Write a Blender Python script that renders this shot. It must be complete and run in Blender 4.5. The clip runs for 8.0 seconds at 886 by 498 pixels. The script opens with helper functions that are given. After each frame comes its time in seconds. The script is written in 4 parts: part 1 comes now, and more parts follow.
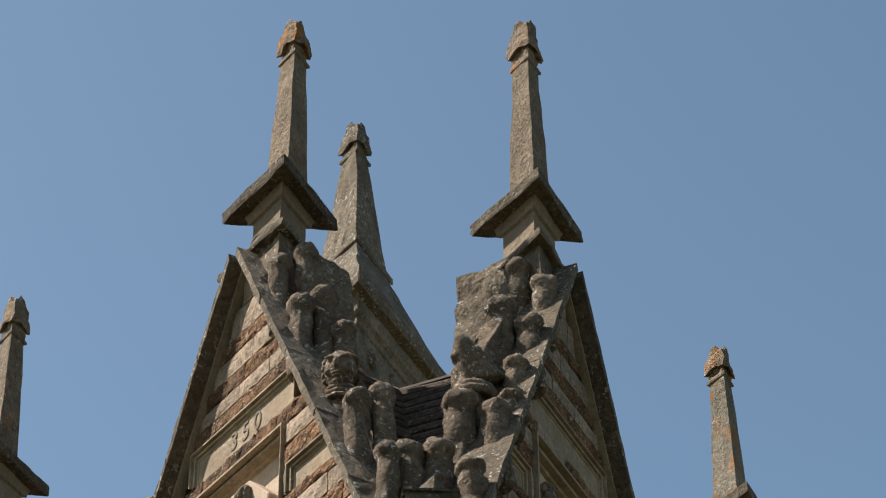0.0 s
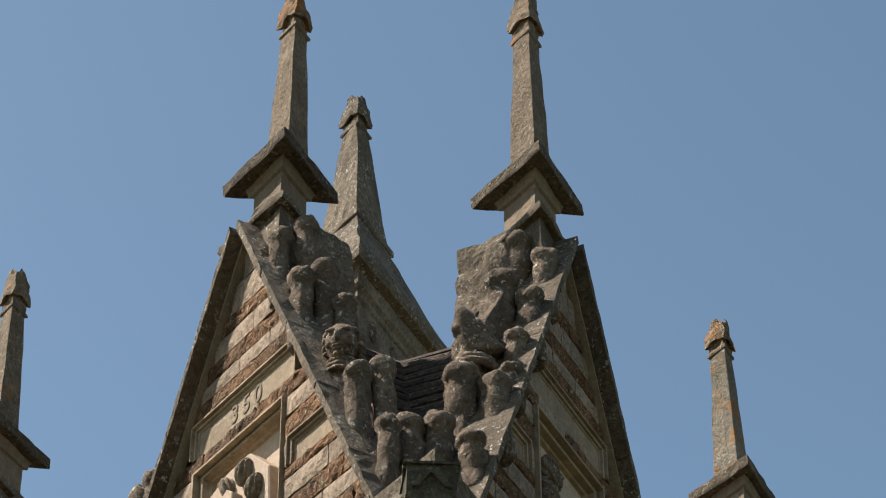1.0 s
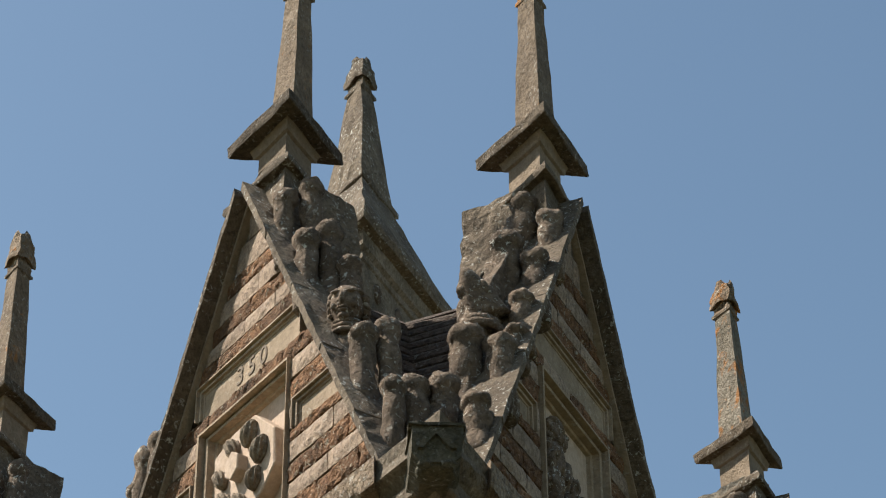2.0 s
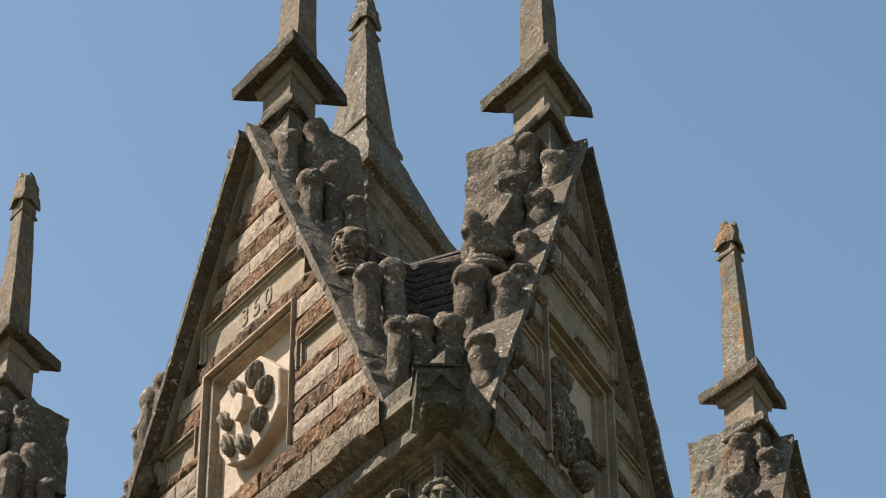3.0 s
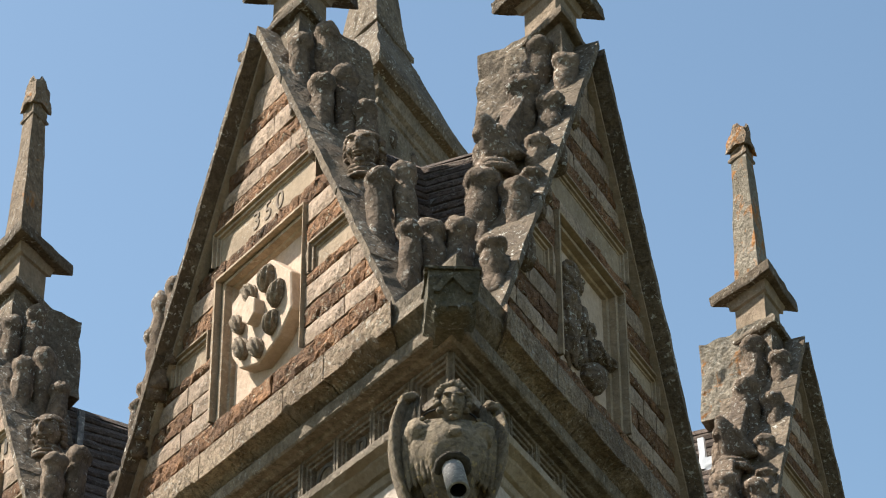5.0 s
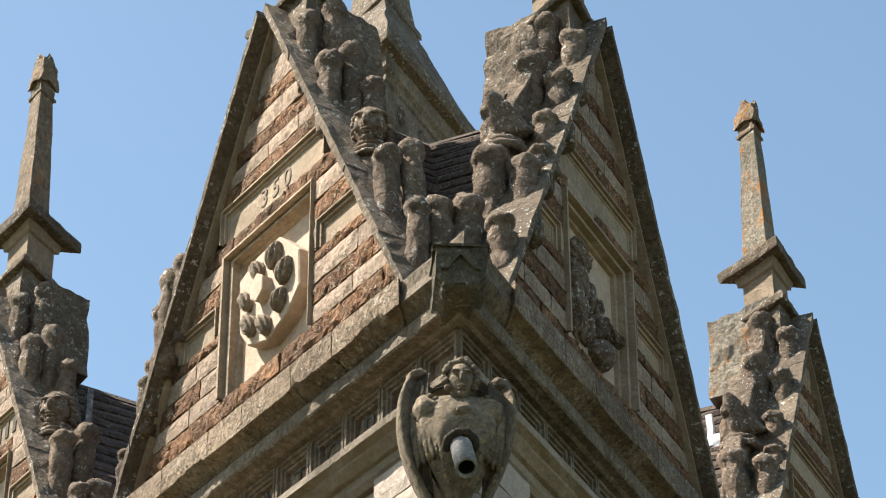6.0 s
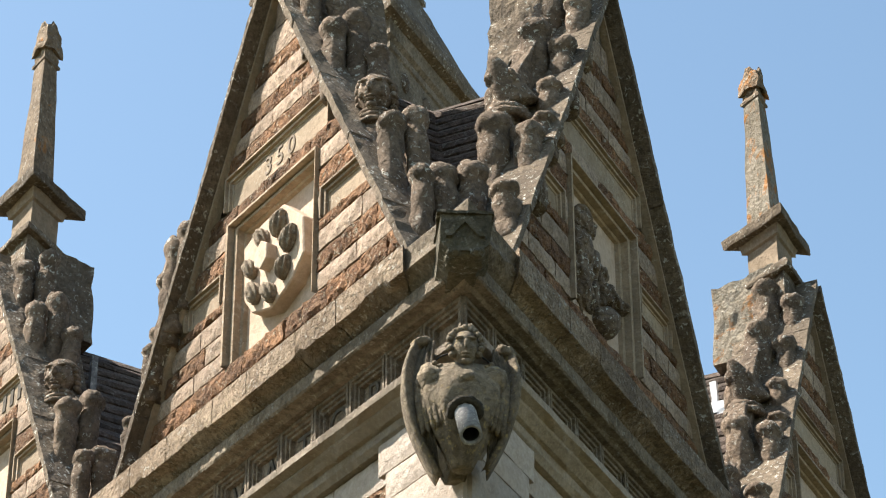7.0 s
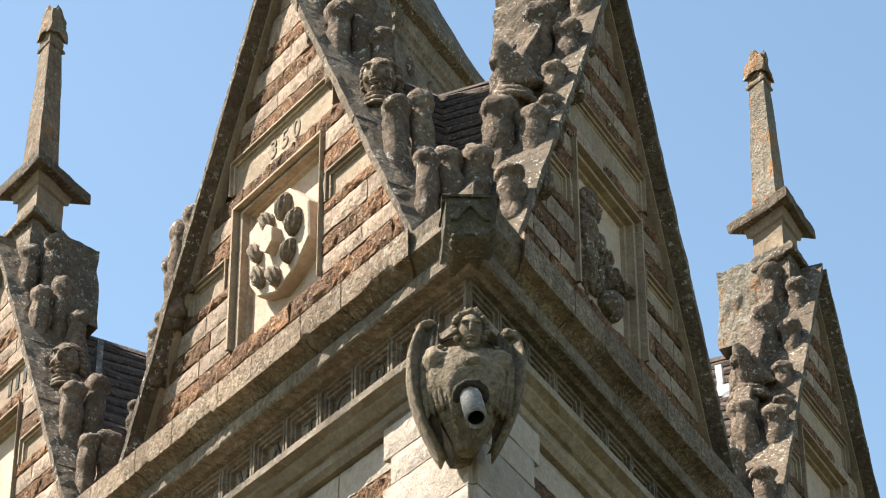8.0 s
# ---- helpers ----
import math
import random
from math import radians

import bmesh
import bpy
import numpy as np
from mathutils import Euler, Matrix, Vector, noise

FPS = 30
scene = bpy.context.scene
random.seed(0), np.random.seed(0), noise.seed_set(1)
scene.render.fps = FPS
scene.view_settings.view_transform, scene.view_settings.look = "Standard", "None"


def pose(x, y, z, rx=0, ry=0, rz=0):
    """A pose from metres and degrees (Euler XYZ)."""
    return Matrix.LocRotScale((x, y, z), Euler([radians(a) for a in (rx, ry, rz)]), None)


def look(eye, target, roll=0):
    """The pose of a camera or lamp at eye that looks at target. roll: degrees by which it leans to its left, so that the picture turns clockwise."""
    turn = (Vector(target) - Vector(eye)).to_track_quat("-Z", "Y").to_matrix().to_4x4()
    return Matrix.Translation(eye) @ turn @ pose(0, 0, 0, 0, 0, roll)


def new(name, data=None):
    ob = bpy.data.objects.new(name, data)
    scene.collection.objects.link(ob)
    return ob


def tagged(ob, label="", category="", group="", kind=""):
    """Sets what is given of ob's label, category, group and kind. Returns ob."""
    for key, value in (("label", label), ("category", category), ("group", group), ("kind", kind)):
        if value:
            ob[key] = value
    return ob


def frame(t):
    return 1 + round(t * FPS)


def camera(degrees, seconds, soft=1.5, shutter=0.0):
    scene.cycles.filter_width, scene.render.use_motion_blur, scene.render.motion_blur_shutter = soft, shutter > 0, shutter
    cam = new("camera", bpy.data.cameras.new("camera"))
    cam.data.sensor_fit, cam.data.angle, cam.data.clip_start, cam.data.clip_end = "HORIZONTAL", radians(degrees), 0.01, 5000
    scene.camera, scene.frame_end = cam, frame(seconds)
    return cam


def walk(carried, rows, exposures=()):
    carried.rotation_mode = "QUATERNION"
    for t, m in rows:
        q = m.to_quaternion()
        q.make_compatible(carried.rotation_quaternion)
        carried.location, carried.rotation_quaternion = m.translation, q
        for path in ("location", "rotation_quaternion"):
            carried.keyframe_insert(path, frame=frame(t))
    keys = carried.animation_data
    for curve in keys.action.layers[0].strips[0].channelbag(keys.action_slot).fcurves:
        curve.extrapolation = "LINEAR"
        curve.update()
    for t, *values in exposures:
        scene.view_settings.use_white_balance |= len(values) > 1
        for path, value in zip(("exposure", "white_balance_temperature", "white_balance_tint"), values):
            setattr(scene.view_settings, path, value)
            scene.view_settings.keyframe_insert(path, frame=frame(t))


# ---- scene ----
# ------------------------------------------------------------------ camera
cam = camera(18.98, 8.0, soft=1.1)
BASE = 7.76                      # height of the cornice's lower edge over the lawn
EYE = (-0.818, -9.870, 1.60)
PATH = [                         # seconds, yaw, pitch, lean
    (0.0, -5.140, 38.459, -0.400),
    (0.5, -5.138, 38.215, -0.388),
    (1.0, -5.117, 37.875, -0.375),
    (1.5, -5.060, 37.538, -0.363),
    (2.8, -4.862, 36.030, -0.330),
    (3.0, -4.845, 35.770, -0.325),
    (3.5, -4.790, 35.102, -0.312),
    (4.0, -4.709, 34.530, -0.300),
    (4.5, -4.628, 34.047, -0.288),
    (5.8, -4.362, 33.270, -0.255),
    (6.0, -4.325, 33.184, -0.250),
    (6.5, -4.279, 32.895, -0.238),
    (7.0, -4.211, 32.478, -0.225),
    (7.5, -4.149, 32.179, -0.213),
    (8.0, -4.078, 32.125, -0.200),
]
EXPOSURES = [(0.0, 0.83), (1.5, 0.86), (3.0, 1.06), (4.5, 1.28), (6.0, 1.54), (8.0, 1.70)]
walk(cam, [(t, Matrix.Translation(EYE) @ pose(0, 0, 0, 90 + p, 0, y) @ pose(0, 0, 0, 0, 0, r)) for t, y, p, r in PATH], EXPOSURES)

# ------------------------------------------------------------------ light
SUN_FROM = Vector((-0.610, 0.086, 0.788)).normalized()
world = bpy.data.worlds.new("world")
scene.world = world
world.use_nodes = True
wn = world.node_tree.nodes
sky = wn.new("ShaderNodeTexSky")
sky.sky_type, sky.sun_disc = "NISHITA", False
sky.sun_elevation = math.asin(SUN_FROM.z)
sky.sun_rotation = math.atan2(SUN_FROM.x, SUN_FROM.y)
sky.air_density, sky.dust_density, sky.ozone_density = 1.0, 0.9, 0.8
wn["Background"].inputs["Strength"].default_value = 0.084
haze = wn.new("ShaderNodeMix")
haze.data_type, haze.blend_type = "RGBA", "MULTIPLY"
haze.inputs[0].default_value = 1.0
haze.inputs[7].default_value = (0.95, 1.0, 0.91, 1)
world.node_tree.links.new(sky.outputs[0], haze.inputs[6])
world.node_tree.links.new(haze.outputs[2], wn["Background"].inputs["Color"])
sun = new("sun", bpy.data.lights.new("sun", "SUN"))
sun.data.energy, sun.data.angle, sun.data.color = 5.0, radians(0.53), (1.0, 0.93, 0.82)
sun.matrix_world = look((-30, 4, 39), Vector((-30, 4, 39)) - SUN_FROM)


# ------------------------------------------------------------------ materials
def stone(name, dark, light, spot=(0.55, 0.53, 0.47), spots=0.35, stain=(0.05, 0.045, 0.035), stains=0.5,
          orange=0.0, bump=0.35, grain=38.0, rough=0.92, vary=0.18, pits=0.0, speckle=1.0):
    """Weathered stone: two scales of colour, dark staining, pale lichen spots, orange lichen, grain relief."""
    m = bpy.data.materials.new(name)
    m.use_nodes = True
    n, link = m.node_tree.nodes, m.node_tree.links.new
    bsdf = n["Principled BSDF"]
    bsdf.inputs["Roughness"].default_value = rough
    bsdf.inputs["Specular IOR Level"].default_value = 0.25
    geo = n.new("ShaderNodeNewGeometry")
    info = n.new("ShaderNodeObjectInfo")

    def noise_tex(scale, detail, dist=0.0, shift=0.0):
        t = n.new("ShaderNodeTexNoise")
        t.inputs["Scale"].default_value, t.inputs["Detail"].default_value = scale, detail
        t.inputs["Roughness"].default_value, t.inputs["Distortion"].default_value = 0.65, dist
        if shift:
            add = n.new("ShaderNodeVectorMath")
            add.inputs[1].default_value = (shift, shift * 0.7, -shift)
            link(geo.outputs["Position"], add.inputs[0])
            link(add.outputs[0], t.inputs["Vector"])
        else:
            link(geo.outputs["Position"], t.inputs["Vector"])
        return t.outputs["Fac"]

    def ramp(src, a, b, lo=0.0, hi=1.0):
        r = n.new("ShaderNodeMapRange")
        r.inputs["From Min"].default_value, r.inputs["From Max"].default_value = a, b
        r.inputs["To Min"].default_value, r.inputs["To Max"].default_value = lo, hi
        link(src, r.inputs["Value"])
        return r.outputs["Result"]

    def mix(fac, a, b, blend="MIX"):
        x = n.new("ShaderNodeMix")
        x.data_type, x.blend_type = "RGBA", blend
        for sock, v in ((x.inputs[0], fac), (x.inputs[6], a), (x.inputs[7], b)):
            if isinstance(v, (int, float)):
                sock.default_value = v
            elif isinstance(v, tuple):
                sock.default_value = (*v, 1)
            else:
                link(v, sock)
        return x.outputs[2]

    fine, mid, big = noise_tex(grain, 8), noise_tex(9.0, 6, 0.4, 3.1), noise_tex(1.7, 4, 0.6, 7.7)
    col = mix(ramp(mid, 0.3, 0.7), dark, light)
    col = mix(ramp(fine, 0.42, 0.68, 0.0, 0.75 * speckle), col, tuple(c * 0.38 for c in dark))
    col = mix(ramp(noise_tex(grain * 2.7, 4, 0.0, 9.0), 0.56, 0.68, 0.0, 0.4 * speckle), col, tuple(min(1, c * 1.45) for c in light))
    tone = n.new("ShaderNodeMapRange")
    tone.inputs["To Min"].default_value, tone.inputs["To Max"].default_value = 1 - vary, 1 + vary
    link(info.outputs["Random"], tone.inputs["Value"])
    bright = n.new("ShaderNodeHueSaturation")
    link(col, bright.inputs["Color"])
    link(tone.outputs["Result"], bright.inputs["Value"])
    col = mix(ramp(big, 0.45, 0.68, 0.0, stains), bright.outputs["Color"], stain)
    if orange:
        col = mix(ramp(noise_tex(6.5, 5, 0.8, 12.3), 0.62 - 0.2 * orange, 0.70 - 0.2 * orange, 0.0, 0.85), col, (0.33, 0.13, 0.025))
    if spots:
        where = n.new("ShaderNodeMath")
        where.operation = "MULTIPLY"
        link(ramp(noise_tex(36.0, 6, 0.5, 21.0), 0.57, 0.63, 0.0, min(1.0, spots * 1.35)), where.inputs[0])
        link(ramp(noise_tex(3.3, 3, 0.5, 33.0), 0.40, 0.56), where.inputs[1])
        col = mix(where.outputs[0], col, spot)
    aged = n.new("ShaderNodeHueSaturation")
    aged.inputs["Value"].default_value = 0.92
    link(col, aged.inputs["Color"])
    link(aged.outputs["Color"], bsdf.inputs["Base Color"])
    b = n.new("ShaderNodeBump")
    b.inputs["Strength"].default_value, b.inputs["Distance"].default_value = min(1.0, bump * 1.5), 0.035
    height = n.new("ShaderNodeMath")
    height.operation = "MULTIPLY_ADD"
    height.inputs[1].default_value = 0.8
    link(mid, height.inputs[0])
    link(fine, height.inputs[2])
    out = height.outputs[0]
    if pits:
        p = n.new("ShaderNodeMath")
        p.operation = "MULTIPLY_ADD"
        p.inputs[1].default_value = pits
        link(ramp(noise_tex(26.0, 3, 1.2, 5.5), 0.35, 0.5), p.inputs[0])
        link(out, p.inputs[2])
        out = p.outputs[0]
    link(out, b.inputs["Height"])
    link(b.outputs[0], bsdf.inputs["Normal"])
    return m


M_PALE = stone("limestone", (0.295, 0.214, 0.153), (0.488, 0.369, 0.278), spots=0.2, stains=0.45, stain=(0.126, 0.090, 0.062), bump=0.45, speckle=1.1)
M_RED = stone("ironstone", (0.190, 0.090, 0.042), (0.400, 0.210, 0.105), spot=(0.549, 0.497, 0.374), spots=0.5, stain=(0.085, 0.058, 0.038), stains=0.6, bump=0.9, vary=0.32, pits=0.9)
M_STRING = stone("pale_moulded_stone", (0.247, 0.200, 0.150), (0.354, 0.290, 0.227), spots=0.15, stains=0.45, stain=(0.165, 0.125, 0.085), bump=0.4, speckle=0.5)
M_MORTAR = stone("mortar", (0.133, 0.094, 0.062), (0.220, 0.159, 0.108), bump=0.5)
M_PANEL = stone("panel_stone", (0.445, 0.334, 0.245), (0.553, 0.430, 0.340), spots=0.0, stains=0.25, stain=(0.267, 0.190, 0.131), bump=0.2, vary=0.05, speckle=0.4)
M_FRAME = stone("moulded_limestone", (0.269, 0.201, 0.135), (0.406, 0.312, 0.223), spots=0.25, stains=0.45, stain=(0.116, 0.087, 0.059), bump=0.3, speckle=0.45)
M_COPING = stone("coping_stone", (0.135, 0.103, 0.070), (0.243, 0.187, 0.134), spots=0.85, stains=0.62, stain=(0.059, 0.043, 0.032), bump=0.5)
M_CARVED = stone("carved_stone", (0.150, 0.109, 0.075), (0.282, 0.208, 0.152), spots=0.8, stains=0.6, stain=(0.055, 0.038, 0.027), bump=0.8, grain=30)
M_FINIAL = stone("finial_stone", (0.143, 0.103, 0.068), (0.248, 0.185, 0.128), spots=0.3, stains=0.45, stain=(0.082, 0.059, 0.037), orange=0.03, bump=0.4)
# paler than the shaft above
M_NECK = stone("pale_neck_stone", (0.189, 0.141, 0.096), (0.285, 0.218, 0.155), spots=0.1, stains=0.4, stain=(0.110, 0.080, 0.052), bump=0.4, speckle=0.5)
M_CAP = stone("weathered_cap_stone", (0.102, 0.076, 0.051), (0.191, 0.146, 0.102), spots=0.35, stains=0.6, stain=(0.058, 0.042, 0.030), bump=0.7)
M_RUSTY = stone("lichened_finial", (0.166, 0.112, 0.068), (0.278, 0.203, 0.137), spots=0.3, stains=0.3, orange=0.62, bump=0.6)
M_CORNICE = stone("cornice_stone", (0.161, 0.126, 0.088), (0.297, 0.236, 0.176), spots=0.22, stains=0.65, stain=(0.055, 0.043, 0.029), bump=0.5)
M_ASHLAR = stone("ashlar", (0.347, 0.283, 0.232), (0.457, 0.385, 0.327), spots=0.15, stains=0.3, stain=(0.203, 0.160, 0.119), bump=0.35, speckle=0.4)
M_STATUE = stone("statue_stone", (0.166, 0.130, 0.089), (0.312, 0.247, 0.174), spot=(0.436, 0.313, 0.121), spots=0.4, stains=0.7, stain=(0.052, 0.040, 0.028), bump=0.6)
M_SLATE = stone("stone_slate", (0.082, 0.058, 0.046), (0.175, 0.130, 0.105), spots=0.2, stains=0.45, stain=(0.030, 0.023, 0.019), bump=0.8, vary=0.25)
# brown bud stone, darker than the shield's; part of that is painted shade
M_BUD = stone("shaded_bud_stone", (0.185, 0.142, 0.100), (0.315, 0.248, 0.180), spots=0.2, stains=0.4, stain=(0.09, 0.07, 0.05), bump=0.4)
M_CORONA = stone("corona_stone", (0.214, 0.152, 0.099), (0.446, 0.340, 0.240), spots=0.4, stains=0.7, stain=(0.130, 0.082, 0.048), bump=0.9, pits=0.5)
M_GREEN = stone("mossy_stone", (0.077, 0.068, 0.041), (0.153, 0.126, 0.089), spots=0.3, stains=0.7, stain=(0.032, 0.026, 0.014), bump=0.6)
M_GRASS = stone("grass", (0.072, 0.072, 0.032), (0.124, 0.117, 0.056), spots=0.0, stains=0.3, bump=0.6, grain=60)


def plain(name, color, rough, metal=0.0):
    m = bpy.data.materials.new(name)
    m.use_nodes = True
    b = m.node_tree.nodes["Principled BSDF"]
    t = m.node_tree.nodes.new("ShaderNodeTexNoise")
    t.inputs["Scale"].default_value, t.inputs["Detail"].default_value = 22, 6
    x = m.node_tree.nodes.new("ShaderNodeMix")
    x.data_type = "RGBA"
    x.inputs[6].default_value = (*[c * 0.6 for c in color], 1)
    x.inputs[7].default_value = (*color, 1)
    m.node_tree.links.new(t.outputs["Fac"], x.inputs[0])
    m.node_tree.links.new(x.outputs[2], b.inputs["Base Color"])
    b.inputs["Roughness"].default_value, b.inputs["Metallic"].default_value = rough, metal
    return m


M_BLOTCH = stone("orange_lichened_block", (0.189, 0.158, 0.117), (0.333, 0.288, 0.225), spots=0.3, stains=0.5, stain=(0.10, 0.085, 0.06), orange=0.42, bump=0.6)
# dark colour for the shade in the hole round the spout
M_SOCKET_SHADE = stone("socket_shade", (0.034, 0.027, 0.019), (0.072, 0.060, 0.044), spot=(0.16, 0.14, 0.10), spots=0.15, stains=0.6, stain=(0.035, 0.03, 0.022), bump=0.7)
M_LEAD = stone("grey_lead", (0.210, 0.200, 0.200), (0.330, 0.320, 0.315), spots=0.6, stains=0.5, stain=(0.045, 0.040, 0.038), bump=0.15)
# near black: shade painted inside the spout's bore, and the dark iron loop
M_BORE_SHADE_IRON = plain("bore_shade_and_iron", (0.012, 0.011, 0.010), 0.9)
M_FLASH = plain("lead_flashing", (0.75, 0.77, 0.80), 0.55, 0.1)
# dark colour of carved letters and bars, drawn as thin slabs
M_DARK_MARK = stone("cut_letter", (0.06, 0.055, 0.045), (0.12, 0.10, 0.08), spots=0.0, stains=0.2, bump=0.2)
M_WORN = plain("worn_letter", (0.185, 0.140, 0.100), 0.9)


# ------------------------------------------------------------------ mesh helpers
def mesh_of(bm, name, material, smooth=False):
    bmesh.ops.recalc_face_normals(bm, faces=bm.faces[:])
    me = bpy.data.meshes.new(name)
    bm.to_mesh(me)
    bm.free()
    me.materials.append(material)
    if smooth:
        me.polygons.foreach_set("use_smooth", [True] * len(me.polygons))
    return me


def part(name, bm, material, parent=None, label="", smooth=False, at=None):
    """One mesh object, under a thing or a part."""
    me = bm if isinstance(bm, bpy.types.Mesh) else mesh_of(bm, name, material, smooth)
    ob = new(name, me)
    ob.parent = parent
    if at is not None:
        ob.matrix_basis = at
    return tagged(ob, label) if label else ob


def thing(name, label, category, at, group="", kind=""):
    ob = new(name)
    ob.empty_display_size = 0.1
    ob.matrix_basis = at
    return tagged(ob, label, category, group, kind)


def box(bm, x0, x1, y0, y1, z0, z1):
    v = [bm.verts.new(p) for p in ((x0, y0, z0), (x1, y0, z0), (x1, y1, z0), (x0, y1, z0), (x0, y0, z1), (x1, y0, z1), (x1, y1, z1), (x0, y1, z1))]
    for f in ((0, 3, 2, 1), (4, 5, 6, 7), (0, 1, 5, 4), (1, 2, 6, 5), (2, 3, 7, 6), (3, 0, 4, 7)):
        bm.faces.new([v[i] for i in f])
    return v


def prism(bm, outline, y0, y1):
    """An outline in x, z pushed from y0 to y1."""
    a = [bm.verts.new((x, y0, z)) for x, z in outline]
    b = [bm.verts.new((x, y1, z)) for x, z in outline]
    bm.faces.new(a)
    bm.faces.new(b[::-1])
    for i in range(len(a)):
        j = (i + 1) % len(a)
        bm.faces.new((a[i], b[i], b[j], a[j]))


def rough_up(bm, amount, scale, seed=0.0, cuts=0):
    """Worn stone: cut the faces finer and push the corners about."""
    if cuts:
        bmesh.ops.subdivide_edges(bm, edges=bm.edges[:], cuts=cuts, use_grid_fill=True)
    bmesh.ops.recalc_face_normals(bm, faces=bm.faces[:])
    bm.normal_update()
    for v in bm.verts:
        p = v.co * scale + Vector((seed, seed * 1.7, -seed))
        v.co += noise.noise_vector(p) * amount + v.normal * noise.noise(p * 2.3) * amount * 0.7


def bevel(bm, width, segments=1):
    bmesh.ops.bevel(bm, geom=bm.edges[:], offset=width, segments=segments, affect="EDGES", profile=0.6)


def tri_ring(side, z, dx=0.0, dy=0.0):
    """The corners of an equal-sided triangle with one corner towards -y."""
    r = side / math.sqrt(3)
    return [(dx + r * math.cos(a), dy + r * math.sin(a), z) for a in (radians(-90), radians(30), radians(150))]


def tri_loft(bm, rings, cap=True):
    rows = [[bm.verts.new(p) for p in r] for r in rings]
    for a, b in zip(rows, rows[1:]):
        for i in range(3):
            bm.faces.new((a[i], a[(i + 1) % 3], b[(i + 1) % 3], b[i]))
    if cap:
        bm.faces.new(rows[0][::-1])
        bm.faces.new(rows[-1])


def blob(bm, x, y, z, rx, ry, rz, sub=2, seed=0.0, amount=0.12, tilt=0.0):
    got = bmesh.ops.create_icosphere(bm, subdivisions=sub, radius=1.0)["verts"]
    turn = Euler((0, tilt, 0)).to_matrix()
    for v in got:
        p = v.co.copy()
        k = 1 + amount * noise.noise(p * 2.2 + Vector((seed, -seed, seed * 2))) + 0.5 * amount * noise.noise(p * 5.0 + Vector((seed, 3, 1)))
        v.co = turn @ Vector((p.x * rx * k, p.y * ry * k, p.z * rz * k)) + Vector((x, y, z))
    return got


# ------------------------------------------------------------------ plan
SIDE = 10.16
BAY = SIDE / 3
U_WEST, U_EAST = Vector((-0.5, math.sqrt(3) / 2, 0)), Vector((0.5, math.sqrt(3) / 2, 0))


def on_wall(face, s, z=0.0):
    """A pose on the wall at s metres from the near corner: x to the right seen from outside, y inwards, z over the cornice's edge."""
    u, turn = (U_WEST, -60) if face == "west" else (U_EAST, 60)
    p = u * s
    return pose(p.x, p.y, BASE + z, 0, 0, turn)


# ground
bm = bmesh.new()
bmesh.ops.create_grid(bm, x_segments=2, y_segments=2, size=1500)
ground = part("ground", bm, M_GRASS)
tagged(ground, "mown green lawn round the stone lodge", "lawn", kind="structure")


# added block that plugs the open gap below the valley slates
bm = bmesh.new()
box(bm, -0.24, 0.24, 0.50, 1.15, BASE - 0.1, BASE + 0.62)
rough_up(bm, 0.01, 5, 1.0, 3)
tagged(part("valley_gutter", bm, M_SLATE), "added slate-coloured block filling the gap in the valley between two gables", "gutter", kind="structure")


def wall_slab(face):
    sgn = -1 if face == "west" else 1
    bm = bmesh.new()
    plan = [(0.052, 0.03), (SIDE - 0.05, 0.03), (SIDE - 0.95, 0.55), (0.953, 0.55)]
    low = [bm.verts.new((sgn * x, y, -BASE)) for x, y in plan]
    top = [bm.verts.new((sgn * x, y, -0.52)) for x, y in plan]
    bm.faces.new(low), bm.faces.new(top)
    for i in range(4):
        bm.faces.new((low[i], low[(i + 1) % 4], top[(i + 1) % 4], top[i]))
    ob = part("wall_" + face, bm, M_MORTAR, at=on_wall(face, 0))
    return tagged(ob, "banded limestone and ironstone lodge wall in courses", "wall", kind="structure")


wall_w, wall_e = wall_slab("west"), wall_slab("east")
bm = bmesh.new()
box(bm, -SIDE / 2 + 0.3, SIDE / 2 - 0.3, SIDE * 0.866 - 0.55, SIDE * 0.866, 0, BASE)
tagged(part("wall_north", bm, M_MORTAR), "plain stone rear wall of the lodge", "wall", kind="structure")
bm = bmesh.new()
tri = [(0, 0.7), (SIDE / 2 - 0.75, SIDE * 0.866 - 0.45), (-SIDE / 2 + 0.75, SIDE * 0.866 - 0.45)]
a = [bm.verts.new((x, y, BASE - 0.4)) for x, y in tri]
b = [bm.verts.new((x, y, BASE - 0.1)) for x, y in tri]
bm.faces.new(a[::-1]), bm.faces.new(b)
for i in range(3):
    bm.faces.new((a[i], a[(i + 1) % 3], b[(i + 1) % 3], b[i]))
tagged(part("roof_deck", bm, M_SLATE), "dark stone roof deck behind the gables", "roof", kind="structure")


